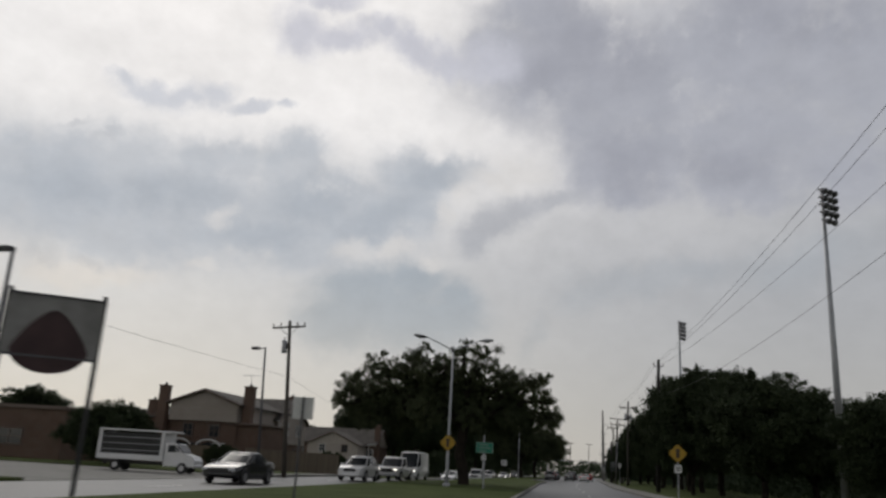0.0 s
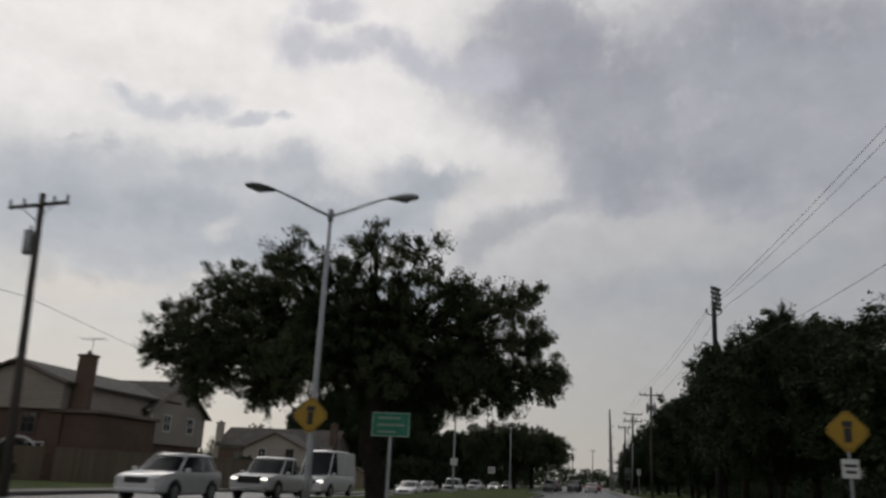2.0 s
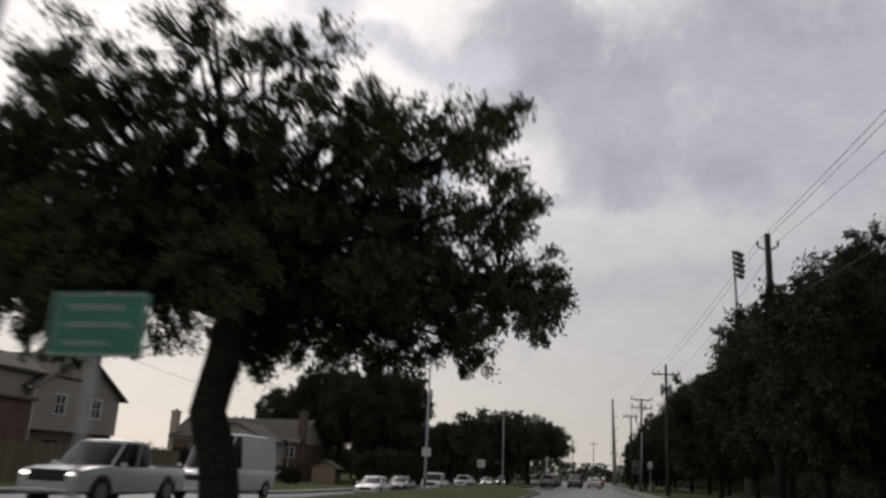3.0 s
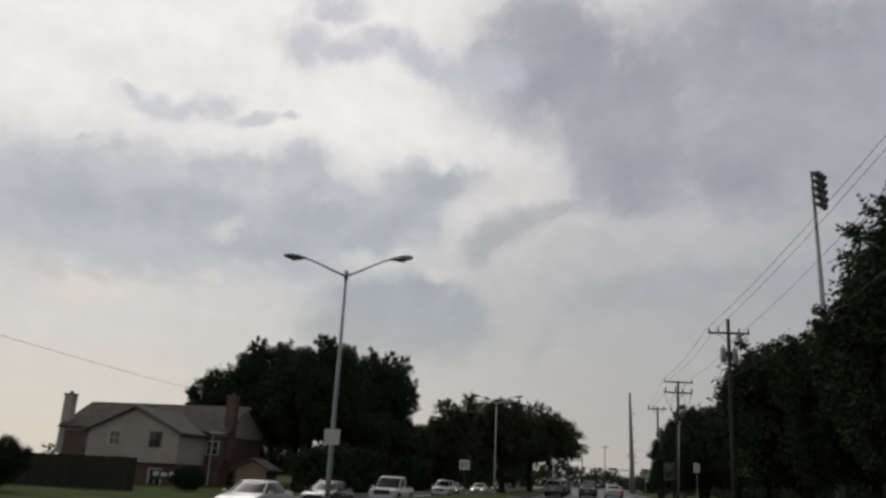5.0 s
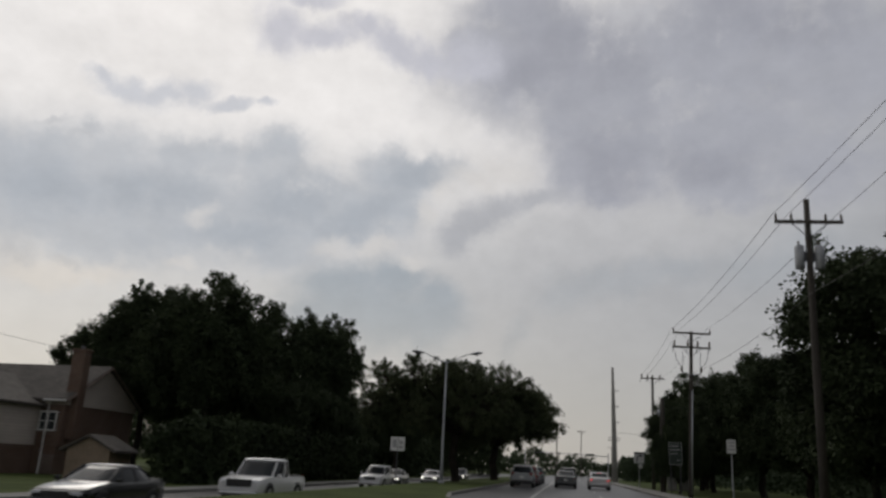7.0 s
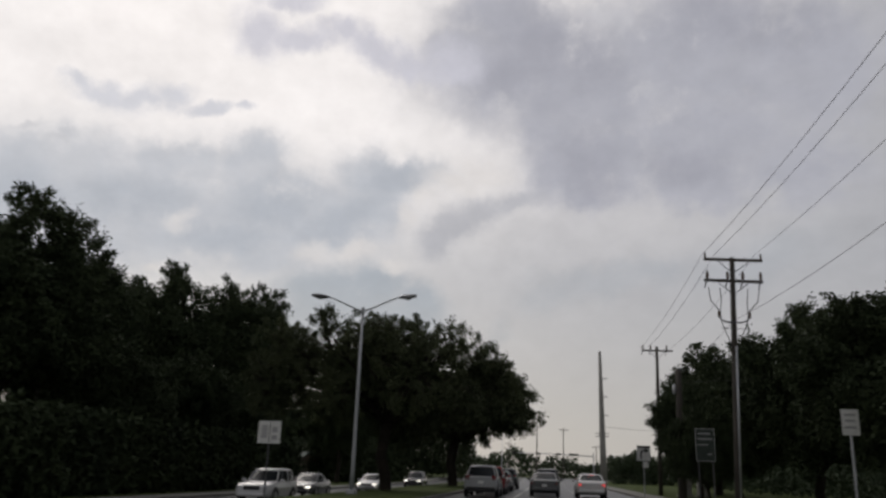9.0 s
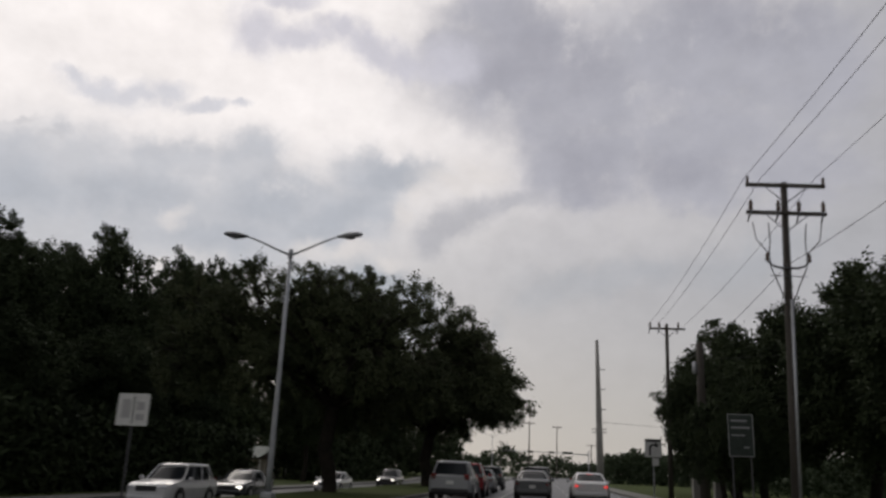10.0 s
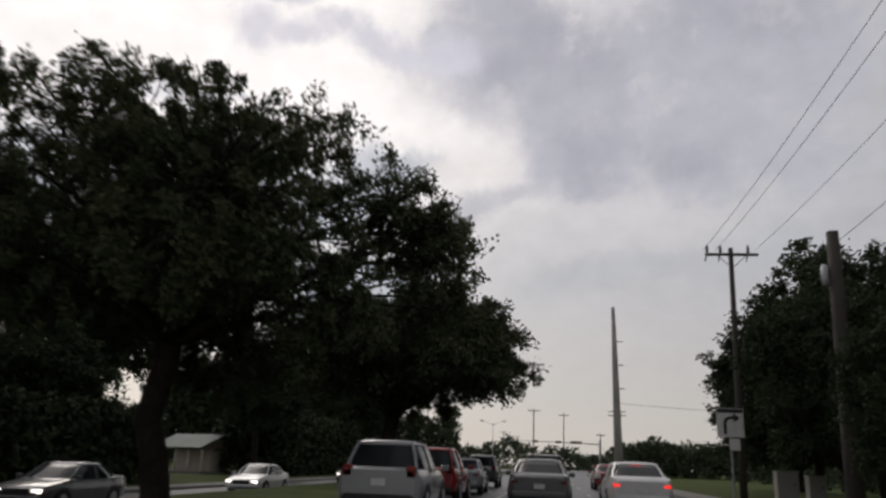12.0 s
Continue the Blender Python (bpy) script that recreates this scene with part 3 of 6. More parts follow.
def bunch_leaves(mat, cent, size, way, count, leaf, rng):
    """Leaves packed into many small bunches, each a rounded tuft drawn out along its twig, with clear air between the tufts."""
    k = len(cent)
    n = k * count
    d = rng.normal(0, 1, (n, 3))
    d /= np.linalg.norm(d, axis=1, keepdims=True)
    d *= rng.random((n, 1)) ** 0.5 * np.where(rng.random((n, 1)) < 0.12, 1.3, 1.0)
    w = np.repeat(way / (np.linalg.norm(way, axis=1, keepdims=True) + 1e-9), count, 0)
    along = (d * w).sum(1, keepdims=True)
    d = d * 0.85 + w * along * 0.65
    p = np.repeat(cent, count, 0) + d * np.repeat(size, count, 0)
    axis = d * 0.8 + w * 0.4 + rng.normal(0, 0.55, (n, 3))
    axis[:, 2] -= 0.2
    axis /= np.linalg.norm(axis, axis=1, keepdims=True) + 1e-9
    side = np.cross(axis, rng.normal(0, 1, (n, 3)))
    side /= np.linalg.norm(side, axis=1, keepdims=True) + 1e-9
    ln = leaf * (0.65 + 0.7 * rng.random((n, 1)))
    v = np.stack([p - axis * ln * 0.5, p + side * ln * 0.27, p + axis * ln * 0.5, p - side * ln * 0.27], 1).reshape(-1, 3)
    me = bpy.data.meshes.new("crown")
    me.vertices.add(4 * n)
    me.vertices.foreach_set("co", v.astype(np.float32).ravel())
    me.loops.add(4 * n)
    me.loops.foreach_set("vertex_index", np.arange(4 * n, dtype=np.int32))
    me.polygons.add(n)
    me.polygons.foreach_set("loop_start", np.arange(0, 4 * n, 4, dtype=np.int32))
    me.update(calc_edges=True)
    me.materials.append(mat)
    return me


def tree(name, label, at, crown, lobes, tuft, count, leaf, trunk, seed, mat=LEAF, fork=0.45, cover=0.55, group="", low=0.5, heaps=(), stem=None):
    """A tree: crown is (x, y, z, rx, ry, rz) from its foot. Lobes, or the heaps given, are made of leaf tufts of a radius, with
    count leaves in each, on crooked limbs and twigs; cover: how closely the tufts stand."""
    rng = np.random.default_rng(seed)
    ob = thing(name, label, "tree", at, group=group)
    cx, cy, cz, rx, ry, rz = crown
    cent = [(x, y, z, (r, r, r)) for x, y, z, r in heaps]
    for i in range(0 if heaps else lobes):
        t = i * 2.39996 + rng.random() * 0.6
        u = (i + 0.5) / lobes
        zz = 0.97 - (0.97 + low) * u
        q = 0.2 + 0.15 * rng.random()
        rr = math.sqrt(max(0.02, 1 - zz * zz)) * (0.97 - q) * (0.74 + 0.3 * rng.random())
        cent.append((cx + rx * rr * math.cos(t), cy + ry * rr * math.sin(t), cz + rz * (1 - q) * zz * (0.8 + 0.24 * rng.random()), (rx * q, ry * q, rz * 1.1 * q)))
    core = 0.34 if heaps else 0.58
    cent.append((cx, cy, cz, (rx * core, ry * core, rz * core * 1.1)))
    cent.append((cx, cy, cz - 0.2 * rz, (rx * core, ry * core, rz * core)))
    mids, sizes, ways, twigs = [], [], [], []
    for lx, ly, lz, ext in cent:
        # the high heaps are thinner, so that sky shows through them
        k = max(4, int(4 * cover * (0.6 if heaps and lz > cz + 1.2 else 1.25 if heaps else 1.0) * (sum(ext) / 3 / tuft) ** 2))
        d = rng.normal(0, 1, (k, 3))
        d /= np.linalg.norm(d, axis=1, keepdims=True)
        size = tuft * (0.55 + 0.9 * rng.random((k, 1)) ** 1.5)
        reach = np.maximum(0.15, np.array(ext) - size * (0.3 if heaps else 0.7))
        p = np.array([lx, ly, lz]) + d * rng.random((k, 1)) ** 0.38 * reach
        w = d * np.array([1, 1, 0.6]) + rng.normal(0, 0.35, (k, 3))
        w[:, 2] -= 0.45 * (p[:, 2] < cz - 0.3 * rz)
        mids.append(p)
        sizes.append(size)
        ways.append(w)
        twigs.append(np.stack([np.array([lx, ly, lz]) + (p - np.array([lx, ly, lz])) * 0.15, p, p + 0.5 * size * w], 1))
    mids, sizes, ways = np.concatenate(mids), np.concatenate(sizes), np.concatenate(ways)
    keep = mids[:, 2] > 0.5
    crown_ob = new("crown", bunch_leaves(mat, mids[keep], sizes[keep], ways[keep], count, leaf, rng))
    crown_ob.parent = ob
    if heaps:
        # thin twigs that carry the tufts: two narrow blades each
        t = np.concatenate(twigs)
        n = len(t)
        side = np.cross(t[:, 1] - t[:, 0], rng.normal(0, 1, (n, 3)))
        side /= np.linalg.norm(side, axis=1, keepdims=True) + 1e-9
        a, b, c = t[:, 0], t[:, 1], t[:, 2]
        v = np.stack([a + side * 0.03, a - side * 0.03, b - side * 0.016, b + side * 0.016, c - side * 0.004, c + side * 0.004], 1).reshape(-1, 3)
        i = 6 * np.arange(n)[:, None]
        twig = bpy.data.meshes.new("twig")
        twig.from_pydata(v.tolist(), [], np.concatenate([i + [0, 1, 2, 3], i + [3, 2, 4, 5]]).tolist())
        twig.materials.append(BARK)
        twig_ob = tagged(new("twig", twig), "", "", "", "stuff")
        twig_ob.parent = ob
    bm = bm_new()
    top = stem or (cx * 0.35, cy * 0.35, max(1.2, cz - rz * fork * 1.5))
    tube(bm, bend((0, 0, -0.9), top, 0), [trunk * 1.35, trunk * 1.05, trunk, trunk * 0.95, trunk * 0.92, trunk * 0.95], 10)
    part("trunk", bm, BARK, ob, "dark rough bark", True)
    for lx, ly, lz, ext in cent[:-1]:
        pts_l = bend(top, (lx, ly, lz), 0.12 * rz)
        limb = part("limb", tube(bm_new(), pts_l, [trunk * 0.42 * (1 - 0.88 * i / 5) for i in range(6)], 6), BARK, ob, smooth=True)
        for _ in range(3 if heaps else 0):
            d = rng.normal(0, 1, 3)
            d /= np.linalg.norm(d)
            e = (lx + d[0] * ext[0] * 0.7, ly + d[1] * ext[1] * 0.7, lz + d[2] * ext[2] * 0.7)
            part("branch", tube(bm_new(), bend(pts_l[3], e, 0.05), [trunk * 0.15, trunk * 0.13, trunk * 0.1, trunk * 0.08, trunk * 0.05, trunk * 0.02], 5), BARK, limb, smooth=True)
    return ob


OAK_LABEL = "spreading live oak with dark dense leaves on the grass median"
# the heaps of leaves that make up the two nearer crowns: place from the foot, and radius
OAK_A = ((-1.2, -2.5, 7.9, 1.3), (1.0, -2.5, 8.0, 1.2), (-3.8, -1.6, 8.0, 1.3), (2.8, -2, 7.7, 1.1), (-5.3, -1, 7.7, 1.3), (-2.4, -3, 8.4, 1.35), (-3.4, -2.8, 8.9, 0.8), (0.2, -3.2, 8.7, 1.05), (0.5, -3.4, 9.4, 0.6), (1.8, -2.2, 9.0, 1.2), (3.8, -2.4, 7.1, 1.1), (5.3, -2.2, 7.0, 0.85), (6.0, -2.3, 7.5, 0.45), (5.8, -1.5, 6.0, 0.85),
         (6.3, 2.4, 5.0, 1.0), (5.6, 0.5, 5.1, 1.4), (-6.9, 0, 8.3, 1.25), (-9.0, 0.5, 6.6, 1.4), (-9.4, 0, 5.6, 0.9), (-7, 0, 6.3, 2.1), (-4.2, -1, 6.6, 2.3), (-1.2, -1, 6.7, 2.5), (1.6, -0.5, 6.4, 2.3), (3.7, 0, 5.9, 1.9),
         (-4, 3.5, 6, 2.4), (-0.5, 4, 6, 2.4), (3, 4, 5.4, 1.9), (4.1, 6, 4.6, 1.0), (-2.4, 7, 5.2, 1.3), (1, 6, 4.9, 1.4), (-0.9, 2.9, 3.9, 0.9), (-8, 1, 4.8, 1.3), (-6.6, -0.5, 4.9, 1.4), (-4.9, 0, 5.1, 1.5), (-5.5, 2, 4.4, 1.3), (2.5, 1, 4.3, 0.9), (0.8, -2.5, 4.7, 1.1), (-2.5, -3, 4.8, 1.3), (3.6, -1.5, 4.8, 1.0))
OAK_E = ((-4, 0, 8.2, 1.88), (-1, -2, 8.3, 1.67), (0.6, 1, 8.3, 1.58), (3.6, -1, 8.2, 1.5), (4.9, 1, 7.4, 1.6), (2.4, -4, 6.1, 2.5),
         (-2.2, 3, 6.4, 2.9), (4.5, -2, 4.6, 1.5), (-2.2, -3, 4.8, 1.7), (-1.4, 4, 9.0, 1.28), (1.2, 5, 7.9, 1.9), (-4.1, 5, 7.3, 2.2),
         (5.7, 4, 5.7, 1.4), (-3, -3, 8.5, 1.4), (0.7, -4.6, 8.25, 1.3), (2.2, -3.0, 8.2, 1.3), (6.0, 3, 7.2, 1.0), (6.2, 1, 6.2, 1.34),
         (-6.2, -2, 5.6, 2.1), (-5.6, -3, 7.9, 1.5), (0, 0, 7.1, 2.76), (-6.2, 1, 7.6, 2.0), (-0.8, -4.2, 7.9, 1.2), (-4.3, -1.7, 6.2, 2.0), (0.6, 2, 4.3, 2.2))
tree("live_oak", OAK_LABEL, (-5.4, 54.0, 0.15), (-1.2, 0.6, 6.4, 8.6, 8.0, 3.6), 0, 0.27, 110, 0.1, 0.40, 11, group="median oaks", cover=0.6, heaps=OAK_A, stem=(0.0, 0.0, 4.2))
tree("live_oak", OAK_LABEL, (-8.8, 149.5, 0.15), (0.0, 0.3, 6.2, 8.3, 7.8, 3.8), 0, 0.32, 110, 0.12, 0.33, 12, group="median oaks", cover=0.65, heaps=OAK_E)
tree("live_oak", OAK_LABEL, (-7.6, 171.0, 0.15), (0.4, 2.0, 6.3, 8.2, 8.2, 4.2), 34, 0.55, 110, 0.2, 0.40, 13, group="median oaks", cover=0.75)

ROADSIDE = "tall dark broad-leaved tree in a dense row beside the road"
base_a = tree("roadside_tree", ROADSIDE, (16.0, 90.0, 0.1), (0, 0, 6.7, 6.3, 6.8, 6.5), 26, 0.6, 100, 0.22, 0.28, 21, LEAF_B, group="row of trees east", cover=0.8, fork=0.5, low=0.75)
base_b = tree("roadside_tree", ROADSIDE, (16.5, 102.0, 0.1), (0, 0, 6.5, 6.4, 7.0, 6.3), 24, 0.6, 100, 0.22, 0.26, 22, LEAF_B, group="row of trees east", cover=0.8, fork=0.5, low=0.75)
base_c = tree("roadside_tree", ROADSIDE, (16.2, 78.0, 0.1), (0, 0, 6.9, 6.2, 6.9, 6.7), 28, 0.6, 100, 0.22, 0.30, 23, LEAF_B, group="row of trees east", cover=0.8, fork=0.5, low=0.75)


def again(base, x, y, turn, sx, sz):
    return copy_thing(base, pose(x, y, 0.1, 0, 0, turn) @ Matrix.Diagonal((sx, sx, sz, 1)))


EASTROW = ((base_b, 25.5, 45.0, 0.75, 0.5), (base_c, 24.5, 54.0, 0.88, 0.64), (base_a, 21.5, 66.0, 0.9, 0.76), (base_b, 17.5, 65.0, 1.0, 0.84), (base_b, 12.8, 71.5, 0.75, 0.92),
           (base_c, 15.4, 96.0, 1.0, 1.12), (base_c, 16.2, 112.0, 0.95, 0.95), (base_a, 14.4, 119.5, 1.0, 0.95), (base_b, 17.5, 134.0, 0.95, 0.76), (base_c, 17.0, 144.5, 0.95, 0.86),
           (base_a, 16.2, 155.0, 1.0, 0.95), (base_b, 14.4, 168.0, 1.05, 0.95), (base_a, 10.3, 160.5, 0.54, 0.64), (base_b, 8.9, 150.4, 0.37, 0.46), (base_c, 15.0, 178.0, 1.0, 0.85), (base_a, 17.5, 190.0, 1.0, 0.7))
for i, (base, x, y, sx, sz) in enumerate(EASTROW):
    again(base, x, y, 67 * i, sx, sz)

HOUSETREE = "tall dark broad-leaved tree behind the pavement near the houses"
west_a = tree("garden_tree", HOUSETREE, (-27.7, 142.0, 0.1), (0, 0, 8.9, 6.5, 6.4, 6.8), 26, 0.62, 100, 0.23, 0.32, 31, LEAF_B, group="trees west", cover=0.8, low=0.75)
west_b = tree("garden_tree", HOUSETREE, (-36.0, 160.0, 0.1), (0, 0, 9.7, 6.5, 6.8, 7.6), 26, 0.62, 100, 0.23, 0.30, 32, LEAF_B, group="trees west", cover=0.8, low=0.75)
WESTROW = ((west_a, -36.0, 172.5, 1.1, 1.28), (west_b, -32.0, 184.5, 1.1, 1.24), (west_a, -47.0, 178.0, 1.1, 1.1), (west_a, -42.5, 151.0, 0.8, 0.85), (west_b, -35.5, 147.5, 0.85, 0.95), (west_b, -24.0, 232.0, 1.0, 0.85), (west_a, -34.0, 236.0, 1.0, 0.9), (west_a, -27.5, 222.0, 0.9, 0.75), (west_a, -23.8, 196.0, 0.75, 0.75), (west_b, -57.0, 257.0, 1.2, 1.05), (west_a, -46.0, 259.0, 1.1, 1.0), (west_b, -36.0, 262.0, 1.1, 0.9),
           (west_a, -24.5, 148.0, 0.65, 0.52), (west_b, -25.0, 158.0, 0.7, 0.52), (west_a, -25.5, 168.5, 0.7, 0.5), (west_a, -50.0, 98.0, 0.9, 0.45), (west_b, -56.0, 74.0, 0.8, 0.45))
for i, (base, x, y, sx, sz) in enumerate(WESTROW):
    again(base, x, y, 53 * i + 20, sx, sz)


def wood(name, label, x0, x1, y, deep, tall, count, seed, leaf=0.9, mat=LEAF_FAR):
    """A far belt of woodland, uneven along its top."""
    rng = np.random.default_rng(seed)
    x = x0 + (x1 - x0) * rng.random(count)
    h = tall * (0.72 + 0.16 * np.sin(x * 0.11 + seed) + 0.12 * np.sin(x * 0.31 + 2 * seed) + 0.08 * np.sin(x * 0.83))
    z = (h + 0.8) * rng.random(count) ** 0.6 - 0.8
    p = np.stack([x, y + deep * (rng.random(count) - 0.5), z], 1)
    w = rng.normal(0, 1, (count, 3))
    w /= np.linalg.norm(w, axis=1, keepdims=True)
    return tagged(new(name, leaf_mesh(name, mat, p, w, 9, leaf * 1.4, leaf, rng)), label, "trees", "", "stuff")


wood("far_woods", "distant dark belt of trees along the horizon", -260, 260, 430, 40, 10.5, 6000, 3, 1.4)
wood("thicket", "low dark belt of trees beyond the junction", 12, 60, 262, 14, 6.2, 2600, 5, 0.6)
wood("thicket", "dark belt of trees behind the pavilion", -110, -14, 258, 14, 13.5, 8500, 6, 0.6, LEAF_B)
wood("hedge", "dark overgrown hedge under the trees", -24.6, -21.4, 152, 46, 4.8, 8000, 7, 0.36, LEAF_B)
wood("hedge", "dark belt of scrub along the pavement", -30, -22.5, 219, 34, 8.0, 5000, 14, 0.55, LEAF_B)
wood("thicket", "dark scrub behind the row of trees", 22, 60, 205, 60, 6.0, 3000, 8, 0.5)
wood("thicket", "dark scrub behind the row of trees", 23, 34, 110, 130, 4.2, 4200, 9, 0.4)


# ---- lamps and poles ----
def street_lamp(at, high=8.8, turn=0.0):
    ob = thing("street_lamp", "grey steel street lamp with two arms standing on the median", "street lamp", at, turn, group="median street lamps")
    part("pole", tube(bm_new(), [(0, 0, 0), (0, 0, 1), (0, 0, high * 0.5), (0, 0, high)], [0.11, 0.1, 0.08, 0.052], 14), STEEL, ob, smooth=True)
    part("base", box(bm_new(), (0, 0, 0.09), (0.42, 0.42, 0.22), 0.04), STEEL, ob)
    part("collar", tube(bm_new(), [(0, 0, high - 0.28), (0, 0, high - 0.05), (0, 0, high + 0.06), (0, 0, high + 0.1)], [0.085, 0.09, 0.08, 0.03], 12), STEEL, ob, smooth=True)
    for s in (-1, 1):
        pts = [(s * 0.05, 0, high - 0.12), (s * 0.5, 0, high + 0.06), (s * 1.0, 0, high + 0.29), (s * 1.45, 0, high + 0.48), (s * 1.75, 0, high + 0.58)]
        arm = part("arm", tube(bm_new(), pts, [0.045, 0.042, 0.038, 0.034, 0.032], 8), STEEL, ob, smooth=True)
        # cobra head: narrow neck, full belly, blunt nose
        bm = bm_new()
        rings = []
        for t, w, up, dn in ((0, 0.045, 0.045, 0.045), (0.12, 0.09, 0.06, 0.06), (0.3, 0.17, 0.10, 0.10), (0.52, 0.2, 0.12, 0.115), (0.76, 0.175, 0.105, 0.09), (0.92, 0.09, 0.05, 0.04)):
            x, z = s * (1.68 + t), high + 0.57 + 0.1 * t
            rings.append([(x, w * math.cos(a), z + (up if math.sin(a) > 0 else dn) * math.sin(a)) for a in (2 * math.pi * k / 12 for k in range(12))])
        quadstrip(bm, rings)
        head = part("luminaire", bm, DARKSTEEL if s < 0 else STEEL, ob, "grey cobra-head luminaire", True)
        bm = bm_new()
        rings = []
        for t, w, dn in ((0.3, 0.09, 0.02), (0.36, 0.14, 0.085), (0.52, 0.155, 0.12), (0.66, 0.13, 0.085), (0.72, 0.08, 0.02)):
            x, z = s * (1.68 + t), high + 0.53 + 0.1 * t
            rings.append([(x, w * math.cos(a), z - dn * max(0.15, math.sin(a))) for a in (math.pi * k / 8 for k in range(9))])
        quadstrip(bm, rings)
        part("lens", bm, LENS, head, "clear bowl lens", True)
    return ob


street_lamp((-5.09, 45.9, 0.15), 8.6, 15)
street_lamp((-8.62, 91.8, 0.15), 8.75, 4)
street_lamp((-8.5, 141.0, 0.15), 8.55)
street_lamp((-10.2, 288.0, 0.15), 8.6)

ob = thing("parking_lamp", "tall thin lamp post with one square head", "lamp post", (-18.8, 48.9, 0.1))
ob.matrix_basis = pose(-18.8, 48.9, 0.1, 0, -3.0, 0)
part("pole", tube(bm_new(), [(0, 0, 0), (0, 0, 4.5), (0, 0, 8.75)], [0.1, 0.085, 0.065], 12), DARKSTEEL, ob, smooth=True)
part("arm", box(bm_new(), (-0.25, 0, 8.7), (0.5, 0.07, 0.07), 0.01), DARKSTEEL, ob)
head = part("head", box(bm_new(), (-0.7, 0, 8.72), (0.62, 0.36, 0.16), 0.03), DARKSTEEL, ob)
part("lens", box(bm_new(), (-0.7, 0, 8.62), (0.5, 0.28, 0.03)), LENS, head)
ob = thing("parking_lamp", "tall thin lamp post beside the forecourt", "lamp post", (-16.7, 19.8, 0.1))
part("pole", tube(bm_new(), [(0, 0, 0), (0, 0, 4.0), (0, 0, 7.9)], [0.1, 0.085, 0.065], 12), DARKSTEEL, ob, smooth=True)
part("head", box(bm_new(), (-0.4, 0, 7.85), (0.75, 0.36, 0.16), 0.03), DARKSTEEL, ob)


def insulator(bm, x, y, z, tall=0.28, r=0.06):
    tube(bm, [(x, y, z), (x, y, z + tall * 0.3), (x, y, z + tall * 0.45), (x, y, z + tall * 0.6), (x, y, z + tall * 0.8), (x, y, z + tall)],
         [r * 0.4, r, r * 0.55, r, r * 0.6, r * 0.3], 8)
    return bm


def cutout(parent, x, y, z):
    """A standing insulator with a fuse tube that hangs below the arm."""
    part("insulator", insulator(bm_new(), x, y, z, 0.42, 0.085), PORCELAIN, parent, smooth=True)
    part("fuse_tube", tube(bm_new(), [(x, y - 0.05, z + 0.02), (x - 0.07, y - 0.1, z - 0.2), (x - 0.14, y - 0.12, z - 0.44)], [0.03, 0.034, 0.022], 6), DARKSTEEL, parent, "dark fuse tube", True)


